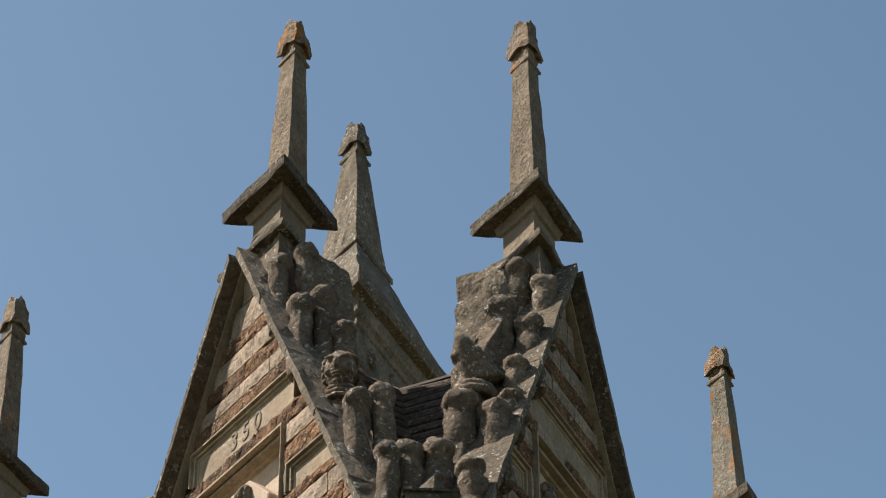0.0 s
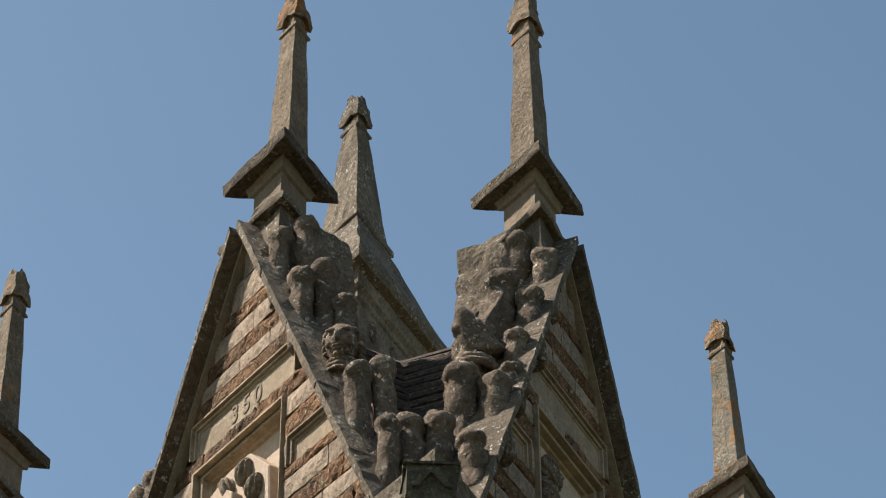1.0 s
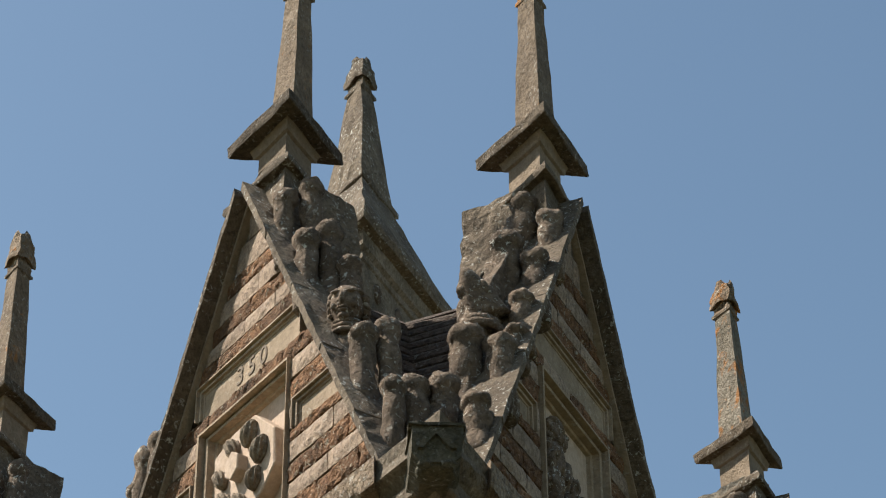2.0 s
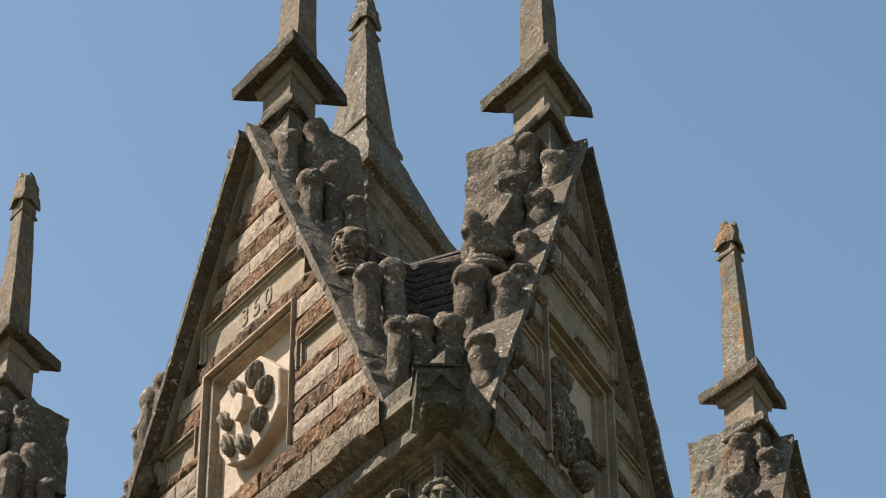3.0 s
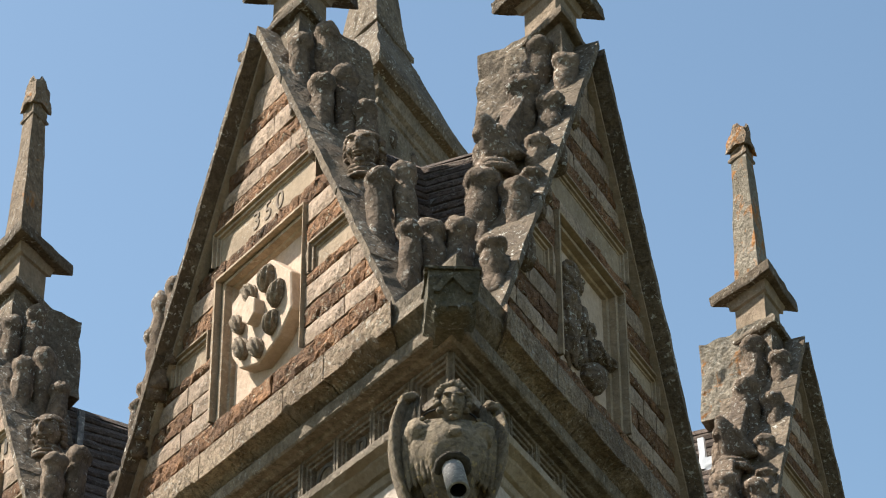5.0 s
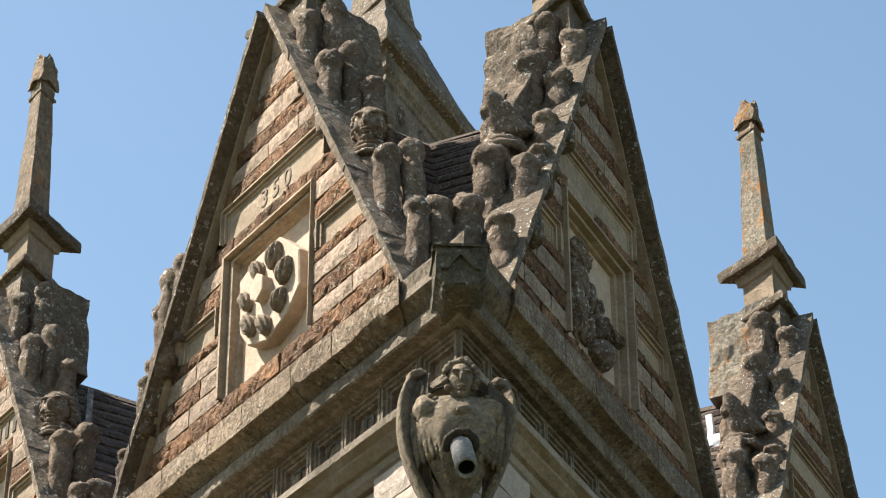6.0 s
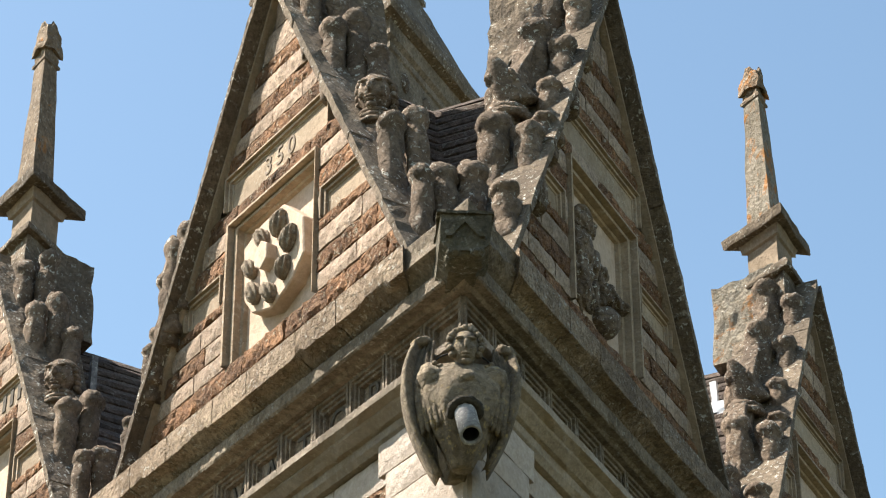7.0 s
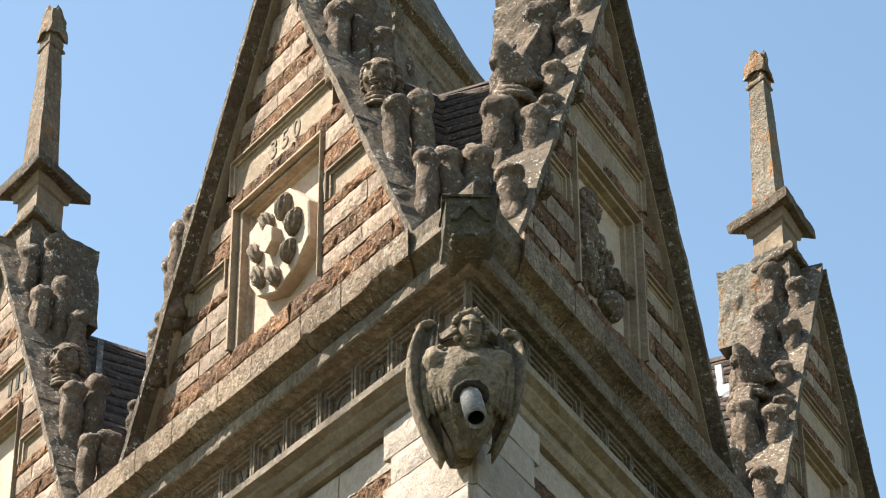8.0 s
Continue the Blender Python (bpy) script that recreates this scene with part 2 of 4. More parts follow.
# ------------------------------------------------------------------ cornice, frieze and string course
def sweep(face, profile, s0, s1, material, name, label, seed=1.0, step=0.12, wear=0.008, parent=None, chips=0.0):
    """A moulding of that profile (out from the wall, height) along a wall; its near end is mitred at the corner."""
    sgn = -1 if face == "west" else 1
    bm = bmesh.new()
    n = max(2, int((s1 - s0) / step))
    rows = []
    for i in range(n + 1):
        s = s0 + (s1 - s0) * i / n
        row = []
        for o, z in profile:
            along = s - o * math.tan(radians(60)) * max(0.0, 1 - s / 0.9)
            q = Vector((along * 2.3 + seed, o * 9, z * 9))
            w = wear * (noise.noise(q * 2.0) + 0.6 * noise.noise(q * 5.1))
            if chips and o > 0.12 and z < 0.12:
                c = max(0.0, noise.noise(Vector((along * 3.1, seed, 1))) + 0.5 * noise.noise(Vector((along * 11, seed, 2))) + 0.22 * noise.noise(Vector((along * 31, seed, 3))) - 0.05) * chips
                row.append(bm.verts.new((sgn * along, -o + w + c * 0.25, z + w + c)))
                continue
            row.append(bm.verts.new((sgn * along, -o + w, z + w * 0.8)))
        rows.append(row)
    for a, b in zip(rows, rows[1:]):
        for j in range(len(a)):
            k = (j + 1) % len(a)
            bm.faces.new((a[j], b[j], b[k], a[k]))
    bm.faces.new(rows[0]), bm.faces.new(rows[-1][::-1])
    ob = part(name, bm, material, parent, at=on_wall(face, 0) if parent is None else None)
    if parent is None:
        tagged(ob, label, "moulding", kind="structure")
    return ob


CORNICE = [(-0.35, 0.05), (0.06, 0.05), (0.082, 0.036), (0.086, 0.028), (0.084, -0.030), (0.075, -0.040), (0.03, -0.042), (0.012, -0.058), (-0.03, -0.060), (-0.30, -0.060)]
CORONA = [(-0.20, 0.25), (0.0, 0.25), (0.152, 0.252), (0.164, 0.240), (0.167, 0.17), (0.165, 0.095), (0.105, 0.085), (0.06, 0.055), (-0.20, 0.050)]
BROKEN = [(-0.20, 0.25), (0.0, 0.25), (0.125, 0.246), (0.142, 0.225), (0.130, 0.17), (0.140, 0.115), (0.100, 0.09), (0.05, 0.055), (-0.20, 0.050)]
STRING = [(-0.3, -0.395), (0.05, -0.40), (0.162, -0.432), (0.172, -0.442), (0.168, -0.475), (0.125, -0.488), (0.120, -0.50), (0.085, -0.535), (0.062, -0.54), (0.055, -0.575), (0.03, -0.60), (-0.3, -0.60)]
FRIEZE = [(-0.3, -0.06), (-0.072, -0.06), (-0.072, -0.40), (-0.3, -0.40)]
for face in ("west", "east"):
    sweep(face, CORNICE, 0.0, SIDE, M_CORNICE, "cornice_" + face, "weathered stone cornice with a broken top edge", seed=3 if face == "west" else 9, step=0.04, wear=0.007)
    cuts = [0.0, 0.40, 0.83, 1.17, 1.62, 1.95, 2.41, 2.80, 3.3, 3.72, SIDE]
    host = None
    for k, (a, b) in enumerate(zip(cuts, cuts[1:])):
        name = "cornice_top_" + face if host is None else "stone_block"
        ob = sweep(face, CORONA if k else BROKEN, a, b - (0.007 if k else 0.0), M_CORONA if k else M_CORNICE, name, "pale stone top member of the cornice with a broken edge", seed=4 if face == "west" else 7, step=0.016 if b < 5 else 0.2, wear=0.005, chips=0.06, parent=host)
        host = host or ob
    sweep(face, FRIEZE, 0.0, SIDE, M_CORNICE, "frieze_" + face, "stone frieze with lettered panels under the cornice", step=1.0, wear=0.0)
    sweep(face, STRING, 0.0, SIDE, M_STRING, "string_course_" + face, "moulded stone string course below the frieze", seed=5, step=0.08, wear=0.009)


# ------------------------------------------------------------------ finials
def leaf_head(z, side, lean, tall=1.0):
    """Three worn leaves on a short neck, their tips overhanging, a hollow between them on top."""
    bm = bmesh.new()
    rings = ((0.62, 0.0), (0.60, 0.10), (0.98, 0.085), (1.02, 0.125), (0.90, 0.18), (0.84, 0.235), (0.80, 0.285), (0.62, 0.315), (0.25, 0.25))
    tri_loft(bm, [tri_ring(side * k, z + h * tall, lean) for k, h in rings])
    bmesh.ops.subdivide_edges(bm, edges=bm.edges[:], cuts=4, use_grid_fill=True)
    for v in bm.verts:
        d = Vector((v.co.x - lean, v.co.y))
        lobe = -math.cos(3 * (math.atan2(d.y, d.x) + math.pi / 2))
        up = (v.co.z - z) / (0.315 * tall)
        if up > 0.22:
            k = 1 - 0.13 * (1 - lobe) * 0.5
            v.co.x, v.co.y = lean + d.x * k, d.y * k
            if up < 0.5:
                v.co.z -= 0.030 * max(0.0, -lobe) - 0.012
            elif up > 0.7:
                v.co.z += 0.035 * lobe
    return bm


def finial(at, material, head_material, label, height=0.0, base=0.0, lean=0.0, width=1.0, head=0.235, tall=0.85):
    """Three-sided obelisk on a three-cornered cap and pedestal, corner to the front. z from the cornice's edge."""
    f = thing("finial", label, "finial", at, "obelisk finials on the gables")
    bm = bmesh.new()
    tri_loft(bm, [tri_ring(0.54, 2.20), tri_ring(0.54, 2.62), tri_ring(0.51, 2.79)])
    rough_up(bm, 0.014, 6, 1.0 + height * 9, 5)
    part("pedestal", bm, M_COPING, f)
    bm = bmesh.new()
    tri_loft(bm, [tri_ring(0.48, 2.775), tri_ring(0.655, 2.785), tri_ring(0.67, 2.80), tri_ring(0.65, 2.83), tri_ring(0.33, 2.90), tri_ring(0.29, 2.905)])
    rough_up(bm, 0.016, 8, 6.0 + height * 7, 5)
    part("base_slab", bm, M_COPING, f, "worn triangular base slab")
    bm = bmesh.new()
    tri_loft(bm, [tri_ring(0.300, 2.86), tri_ring(0.290, 3.12), tri_ring(0.35, 3.13), tri_ring(0.36, 3.16), tri_ring(0.40, 3.20)])
    rough_up(bm, 0.004, 7, 2.0, 3)
    part("neck", bm, M_NECK, f, "plain triangular stone neck")
    bm = bmesh.new()
    s = 0.62 * width
    tri_loft(bm, [tri_ring(s * 0.72, 3.195), tri_ring(s * 0.97, 3.20), tri_ring(s, 3.215), tri_ring(s * 0.985, 3.27), tri_ring(0.37, 3.325), tri_ring(0.25, 3.34)])
    rough_up(bm, 0.013, 8, 3.0 + height, 6)
    part("cap", bm, M_CAP, f, "weathered triangular cap slab")
    bm = bmesh.new()
    top = 4.29 + height
    tri_loft(bm, [tri_ring(0.245, 3.29, base), tri_ring(0.150, top, base + lean)])
    rough_up(bm, 0.0065, 8, 4.0 + height, 7)
    part("shaft", bm, material, f, "tapered three-sided obelisk")
    bm = bmesh.new()
    off = base + lean
    tri_loft(bm, [tri_ring(0.15, top - 0.012, off), tri_ring(0.182, top, off), tri_ring(0.185, top + 0.018, off), tri_ring(0.145, top + 0.04, off)])
    rough_up(bm, 0.004, 9, 5.0 + height, 3)
    part("collar", bm, M_FINIAL, f)
    bm = leaf_head(top + 0.02, head, off, tall)
    rough_up(bm, 0.014, 11, 3.0 + height * 11, 0)
    part("head", bm, head_material, f, "lichened leaf-carved finial head")
    return f


# ------------------------------------------------------------------ gables
IN_TOP, OUT_TOP, PITCH_IN, PITCH_OUT = 2.76, 2.835, 1.82, 1.82
PROUD, DEEP = 0.115, 0.28


def half_in(z):
    return (IN_TOP - z) / PITCH_IN


def half_out(z):
    return (OUT_TOP - z) / PITCH_OUT


def crocket_mesh(seed):
    """A worn carved pillar: a lumpy waisted shaft with a rolled, overhanging head."""
    bm = bmesh.new()
    profile = [(0.0, 0.060), (0.03, 0.066), (0.065, 0.069), (0.10, 0.068), (0.13, 0.062), (0.155, 0.058), (0.18, 0.060), (0.21, 0.065), (0.24, 0.066), (0.27, 0.062), (0.292, 0.057), (0.306, 0.060), (0.318, 0.070), (0.334, 0.075), (0.352, 0.073), (0.368, 0.062), (0.379, 0.042), (0.384, 0.015)]
    rings = []
    for z, r in profile:
        ring = []
        for k in range(26):
            a = 2 * math.pi * k / 26
            p = Vector((math.cos(a), math.sin(a), z * 9))
            q = r * (1 + 0.20 * noise.noise(p * 1.2 + Vector((seed * 5, 0, seed))) + 0.13 * noise.noise(p * 3.4 + Vector((0, seed, 0))) + 0.07 * noise.noise(p * 8.0 + Vector((seed, 0, 0))))
            ring.append(bm.verts.new((q * math.cos(a) + 0.010 * math.sin(z * 14 + seed), q * 1.05 * math.sin(a), z + 0.012 * noise.noise(p * 2 + Vector((3, seed, 1))) * (z / 0.384))))
        rings.append(ring)
    for a, b in zip(rings, rings[1:]):
        for k in range(26):
            bm.faces.new((a[k], a[(k + 1) % 26], b[(k + 1) % 26], b[k]))
    bm.faces.new(rings[0][::-1]), bm.faces.new(rings[-1])
    return mesh_of(bm, "crocket", M_CARVED, True)


CROCKETS = [crocket_mesh(1.3), crocket_mesh(4.7), crocket_mesh(8.1), crocket_mesh(6.2), crocket_mesh(2.6)]
# along the wall, inwards, top, foot, radius
FIGURES_WEST = [(0.27, 0.03, 2.61, 2.08, 0.060), (0.32, 0.16, 2.70, 2.10, 0.066), (0.50, 0.03, 2.19, 1.66, 0.062), (0.52, 0.16, 2.29, 1.64, 0.068), (0.62, 0.22, 2.02, 1.55, 0.060),
                (1.05, 0.03, 1.27, 0.78, 0.066), (1.06, 0.17, 1.35, 0.80, 0.066), (1.29, 0.04, 0.83, 0.40, 0.056), (1.28, 0.17, 0.89, 0.42, 0.072)]
FIGURES_EAST = [(-0.24, 0.0, 2.56, 2.10, 0.066), (-0.23, 0.16, 2.72, 2.15, 0.074), (-0.46, 0.0, 2.14, 1.66, 0.068), (-0.49, 0.15, 2.28, 1.66, 0.078), (-0.66, 0.0, 1.74, 1.35, 0.062),
                (-0.94, 0.0, 1.30, 0.80, 0.074), (-0.97, 0.17, 1.38, 0.80, 0.078), (-0.81, -0.03, 1.42, 1.15, 0.060), (-1.27, -0.02, 0.74, 0.40, 0.066), (-1.235, 0.17, 0.93, 0.40, 0.070)]



def block_mesh(w, h, seed, material, rugged):
    """One wall stone, its face rough; x and z from its lower left corner."""
    bm = bmesh.new()
    nx, nz = max(3, int(w / (0.028 if rugged > 0.01 else 0.05))), 5 if rugged > 0.01 else 3
    grid = []
    for j in range(nz + 1):
        row = []
        for i in range(nx + 1):
            x, z = w * i / nx, h * j / nz
            edge = i in (0, nx) or j in (0, nz)
            d = 0.0 if edge else 0.006
            d += rugged * (noise.noise(Vector((x * 14 + seed, z * 20, seed))) + 0.7 * noise.noise(Vector((x * 37, z * 41 + seed, seed))))
            jx = rugged * 0.25 * noise.noise(Vector((z * 18, seed, 2))) if i in (0, nx) else 0
            jz = rugged * 0.35 * noise.noise(Vector((x * 12, seed, 5))) if j in (0, nz) else 0
            row.append(bm.verts.new((x + jx, -d, z + jz)))
        grid.append(row)
    for a, b in zip(grid, grid[1:]):
        for i in range(nx):
            bm.faces.new((a[i], a[i + 1], b[i + 1], b[i]))
    rim = grid[0] + [r[-1] for r in grid[1:]] + grid[-1][-2::-1] + [r[0] for r in grid[-2:0:-1]]
    back = [bm.verts.new((v.co.x, 0.03, v.co.z)) for v in rim]
    for i in range(len(rim)):
        j = (i + 1) % len(rim)
        bm.faces.new((rim[i], rim[j], back[j], back[i]))
    me = mesh_of(bm, "block", material)
    return me


COURSES = [  # lower edge, height, red
    (0.20, 0.125, False), (0.33, 0.11, False), (0.445, 0.118, True), (0.568, 0.104, False), (0.677, 0.112, True), (0.794, 0.118, False), (0.917, 0.066, True),
    (0.988, 0.162, False), (1.155, 0.135, True), (1.295, 0.12, False), (1.42, 0.108, True), (1.533, 0.205, False), (1.745, 0.105, True), (1.855, 0.095, False), (1.955, 0.10, True), (2.06, 0.125, False), (2.19, 0.095, True), (2.29, 0.175, False), (2.47, 0.2, False)]
PANEL = (-0.46, 0.425, 0.565, 1.42)   # x and z of the large panel's frame


def course_spans(z0, z1, big, small):
    """Stretches of a course left free by the panels."""
    h = half_in(z1) + 0.015
    spans = [(-h, h)]
    holes = []
    if big and z0 < PANEL[3] - 0.01 and z1 > PANEL[2] + 0.01:
        holes.append((PANEL[0], PANEL[1]))
    if small and z0 > 0.95 and z1 < 1.17:
        holes += [(-0.90, -0.515), (0.455, 0.90)]
    if small and z0 > 1.5 and z1 < 1.75:
        holes.append((-0.55, 0.55))
    for a, b in holes:
        spans = [q for p in spans for q in ((p[0], min(p[1], a)), (max(p[0], b), p[1])) if q[1] - q[0] > 0.03]
    return spans


def moulded_frame(bm, x0, x1, z0, z1, w, depth, bottom=True, proud=0.012, right=1.0, top=1.0):
    """A splayed frame round a sunk panel: outer fillet, hollow and inner fillet."""
    steps = [(0, proud), (w * 0.20, proud), (w * 0.24, -depth * 0.30), (w * 0.36, -depth * 0.34), (w * 0.42, -depth * 0.16), (w * 0.66, -depth * 0.20), (w * 0.70, -depth * 0.66), (w * 0.92, -depth * 0.72), (w, -depth)]
    loops = []
    for d, o in steps:
        zb = z0 + (d if bottom else 0)
        loops.append([bm.verts.new(p) for p in ((x0 + d, -o, zb), (x0 + d, -o, z1 - d * top), (x1 - d * right, -o, z1 - d * top), (x1 - d * right, -o, zb))])
    for a, b in zip(loops, loops[1:]):
        for i in range(4 if bottom else 3):
            j = (i + 1) % 4
            bm.faces.new((a[i], a[j], b[j], b[i]))
    back = [bm.verts.new((v.co.x, 0.03, v.co.z)) for v in loops[0]]
    for i in range(4 if bottom else 3):
        j = (i + 1) % 4
        bm.faces.new((loops[0][i], back[i], back[j], loops[0][j]))


def shield(at, parent):
    """Carved shield with seven ribbed buds round a raised six-sided boss."""
    bm = bmesh.new()
    prism(bm, [(-0.30, 0.23), (-0.12, 0.29), (0.09, 0.30), (0.29, 0.12), (0.305, -0.10), (0.19, -0.21), (0.0, -0.275), (-0.19, -0.21), (-0.275, -0.10)], -0.085, 0.03)
    bevel(bm, 0.007)
    sh = part("shield", bm, M_PANEL, parent, "cream carved stone shield", at=at)
    bm = bmesh.new()
    hexa = [(0.070 * math.cos(radians(a)), 0.085 * math.sin(radians(a))) for a in range(30, 390, 60)]
    prism(bm, hexa, -0.145, -0.07)
    bevel(bm, 0.005)
    part("boss", bm, M_PANEL, sh, at=pose(-0.02, 0, 0.03))
    for k, (x, z, r) in enumerate(((0.084, 0.18, 1.1), (0.19, 0.034, 1.1), (-0.08, 0.175, 1.0), (-0.185, 0.044, 0.95), (0.147, -0.115, 0.95), (-0.145, -0.117, 1.1), (0.008, -0.19, 1.0))):
        bm = bmesh.new()
        got = blob(bm, 0, 0, 0, 0.040 * r, 0.046, 0.070 * r, 4, k, 0.06)
        for v in got:
            a = math.atan2(v.co.y, v.co.x)
            k2 = 1 + 0.17 * math.sin(a * 9 + v.co.z * 20)
            v.co.x *= k2
            v.co.y *= k2
            if v.co.z > 0.03:
                v.co.x *= 0.75
        part("bud", bm, M_BUD, sh, "ribbed weathered bud, darkened for shade", True, pose(x, -0.10, z, 0, 25 if x > 0.05 else -20, 0))
    return sh


def relief(parent):
    """A worn carved relief: a leaning trunk with a knob, tufts beside it and a round cup below. x, z on the panel."""
    for k, (x, z, rx, rz, name, tilt) in enumerate(((-0.12, 1.21, 0.105, 0.085, "knob", 0.2), (-0.15, 1.04, 0.085, 0.15, "trunk", 0.1), (-0.16, 0.86, 0.075, 0.17, "trunk", -0.1), (-0.04, 1.00, 0.06, 0.13, "tuft", 0.3),
                                                 (0.05, 0.98, 0.06, 0.10, "tuft", 0.5), (-0.06, 0.83, 0.05, 0.11, "tuft", 0.0), (0.04, 0.86, 0.05, 0.09, "tuft", 0.0), (0.14, 0.93, 0.06, 0.06, "tuft", 0.6), (0.25, 0.93, 0.07, 0.045, "tuft", 0.3), (0.34, 0.95, 0.05, 0.035, "tuft", 0.2), (0.12, 0.755, 0.135, 0.085, "cup", -0.3))):
        bm = bmesh.new()
        got = blob(bm, 0, 0, 0, rx, 0.06 if name != "cup" else 0.085, rz, 4, k + 3, 0.30 if name != "cup" else 0.10, tilt)
        for v in got:
            v.co += Vector((1, 0.6, 1)) * 0.016 * noise.noise(v.co * 22 + Vector((k, 0, 0)))
        part("relief_" + name, bm, M_CARVED, parent, "worn carved " + name + " of the relief", True, pose(x, 0.075, z))


def gable(face, index, label, motif):
    s = BAY * (index + 0.5)
    g = thing("gable", label, "gable", on_wall(face, s), "stepped row of gables")
    # core
    bm = bmesh.new()
    prism(bm, [(-half_in(0.06), 0.06), (half_in(0.06), 0.06), (0.0, IN_TOP)], 0.16, DEEP)
    part("core", bm, M_MORTAR, g)
    # coping
    for side in (-1, 1):
        zs = [0.235, 0.62, 1.18, 1.72, 2.22, 2.74]
        for k in range(5):
            bm = bmesh.new()
            za, zb = zs[k], zs[k + 1] - 0.008
            d = 0.025
            pts = [(side * half_in(za), za), (side * half_out(za + 0.001), za), (side * half_out(zb), zb), (side * half_in(zb), zb)]
            if k:
                pts = [(side * half_in(za - d), za - d), (side * half_out(za + d), za + d), (side * half_out(zb + d), zb + d), (side * half_in(zb - d), zb - d)]
            else:
                pts = [(side * half_in(za), za), (side * half_out(za), za), (side * half_out(zb + d), zb + d), (side * half_in(zb - d), zb - d)]
            prism(bm, pts, -PROUD, DEEP)
            rough_up(bm, 0.0065, 10, index * 3 + k + side + (0 if face == "west" else 20), 6)
            part("coping_stone", bm, M_COPING, g)
    # apex block running back from the finial
    bm = bmesh.new()
    prism(bm, [(-0.20, 2.22), (0.20, 2.22), (0.15, 2.50), (0.125, 2.87), (-0.125, 2.87), (-0.15, 2.50)], 0.06, 0.565)
    bmesh.ops.subdivide_edges(bm, edges=[e for e in bm.edges if abs(e.verts[0].co.y - e.verts[1].co.y) > 0.3], cuts=7, use_grid_fill=True)
    for v in bm.verts:
        u = (v.co.y - 0.06) / 0.505
        if v.co.z > 2.6:
            v.co.z += 0.08 * (1 - u) ** 3 - 0.045 * u
    rough_up(bm, 0.016, 8, 2.0 + index, 3)
    part("apex_block", bm, M_BLOTCH if (face, index) == ("east", 1) else M_COPING, g, "lichened block behind the finial")
    bm = bmesh.new()
    prism(bm, [(-0.54, 1.55), (0.54, 1.55), (0.19, 2.34), (-0.19, 2.34)], 0.10, 0.42)
    rough_up(bm, 0.012, 6, 5.0 + index, 5)
    part("backing_block", bm, M_COPING, g)
    # panels
    x0, x1, z0, z1 = PANEL
    bm = bmesh.new()
    moulded_frame(bm, x0, x1, z0, z1, 0.085, 0.085, bottom=False, proud=0.02, right=0.3 if face == "west" else 1.0, top=0.75)
    part("panel_frame", bm, M_FRAME, g, "moulded frame of the sunk panel")
    bm = bmesh.new()
    box(bm, x0, x1, 0.083, 0.15, z0, z1)
    part("panel", bm, M_PANEL, g, "smooth cream stone panel")
    if motif == "shield":
        shield(pose(0.0, 0.085, 0.965), g)
    elif motif == "relief":
        relief(g)
    for a, b, c, d in ((-0.90, -0.52, 0.985, 1.155), (0.46, 0.90, 0.985, 1.155), (-0.52, 0.52, 1.535, 1.745)):
        bm = bmesh.new()
        hx = half_in(d) + 0.06
        moulded_frame(bm, max(a, -hx), min(b, hx), c, d, 0.05, 0.03, bottom=False, proud=0.01)
        part("panel_frame", bm, M_FRAME, g)
        bm = bmesh.new()
        box(bm, max(a, -hx), min(b, hx), 0.026, 0.05, c, d)
        part("panel", bm, M_FRAME, g, "small sunk stone panel")
    # fillet under the coping
    for side in (-1, 1):
        bm = bmesh.new()
        prism(bm, [(side * half_in(0.25), 0.25), (side * half_in(2.70), 2.70), (side * (half_in(2.70) - 0.022), 2.70), (side * (half_in(0.25) - 0.022), 0.25)], -0.03, 0.03)
        rough_up(bm, 0.003, 9, index + side, 8)
        part("coping_fillet", bm, M_FRAME, g)
    # carved pillars on the slopes, in pairs front and back
    for k, (x, y, top, foot, r) in enumerate(FIGURES_WEST if face == "west" else FIGURES_EAST):
        tall = (top - foot) / 0.384
        part("crocket", CROCKETS[(k * 3 + index) % 5], None, g, at=pose(x, y, foot, 0, 0, 63 * k + 20) @ Matrix.Diagonal((r / 0.068, r / 0.068, tall, 1)))
    if face == "east":
        # carved mass behind the pillars, heightened to shade the coping in front
        for k, (ha, hb, rise) in enumerate(((0.14, 0.36, 0.20), (0.46, 0.74, 0.28), (0.72, 1.02, 0.30), (1.14, 1.36, 0.27))):
            bm = bmesh.new()
            za, zb = OUT_TOP - PITCH_OUT * ha, OUT_TOP - PITCH_OUT * hb
            prism(bm, [(-ha, za - 0.05), (-ha, za + rise * 0.8), (-hb, zb + rise), (-hb, zb - 0.05)], 0.135, 0.235)
            rough_up(bm, 0.026, 10, k * 3 + index + 1.5, 7)
            part("carved_bed", bm, M_CARVED, g, smooth=True)
    else:
        # worn pillars on the far slope, seen over its coping
        for k, (h, y, top, r) in enumerate(((0.97, -0.045, 1.60, 0.058), (0.90, -0.02, 1.68, 0.045), (1.00, -0.05, 1.40, 0.062), (1.10, -0.05, 1.10, 0.048), (1.15, -0.05, 1.02, 0.055), (1.33, -0.05, 0.66, 0.055))):
            z = OUT_TOP - PITCH_OUT * h - 0.08
            part("crocket", CROCKETS[(k + 2) % 5], None, g, at=pose(-h, y, z, 0, 0, 80 * k) @ Matrix.Diagonal((r / 0.068, r / 0.068, (top - z) / 0.384, 1)))
    return g


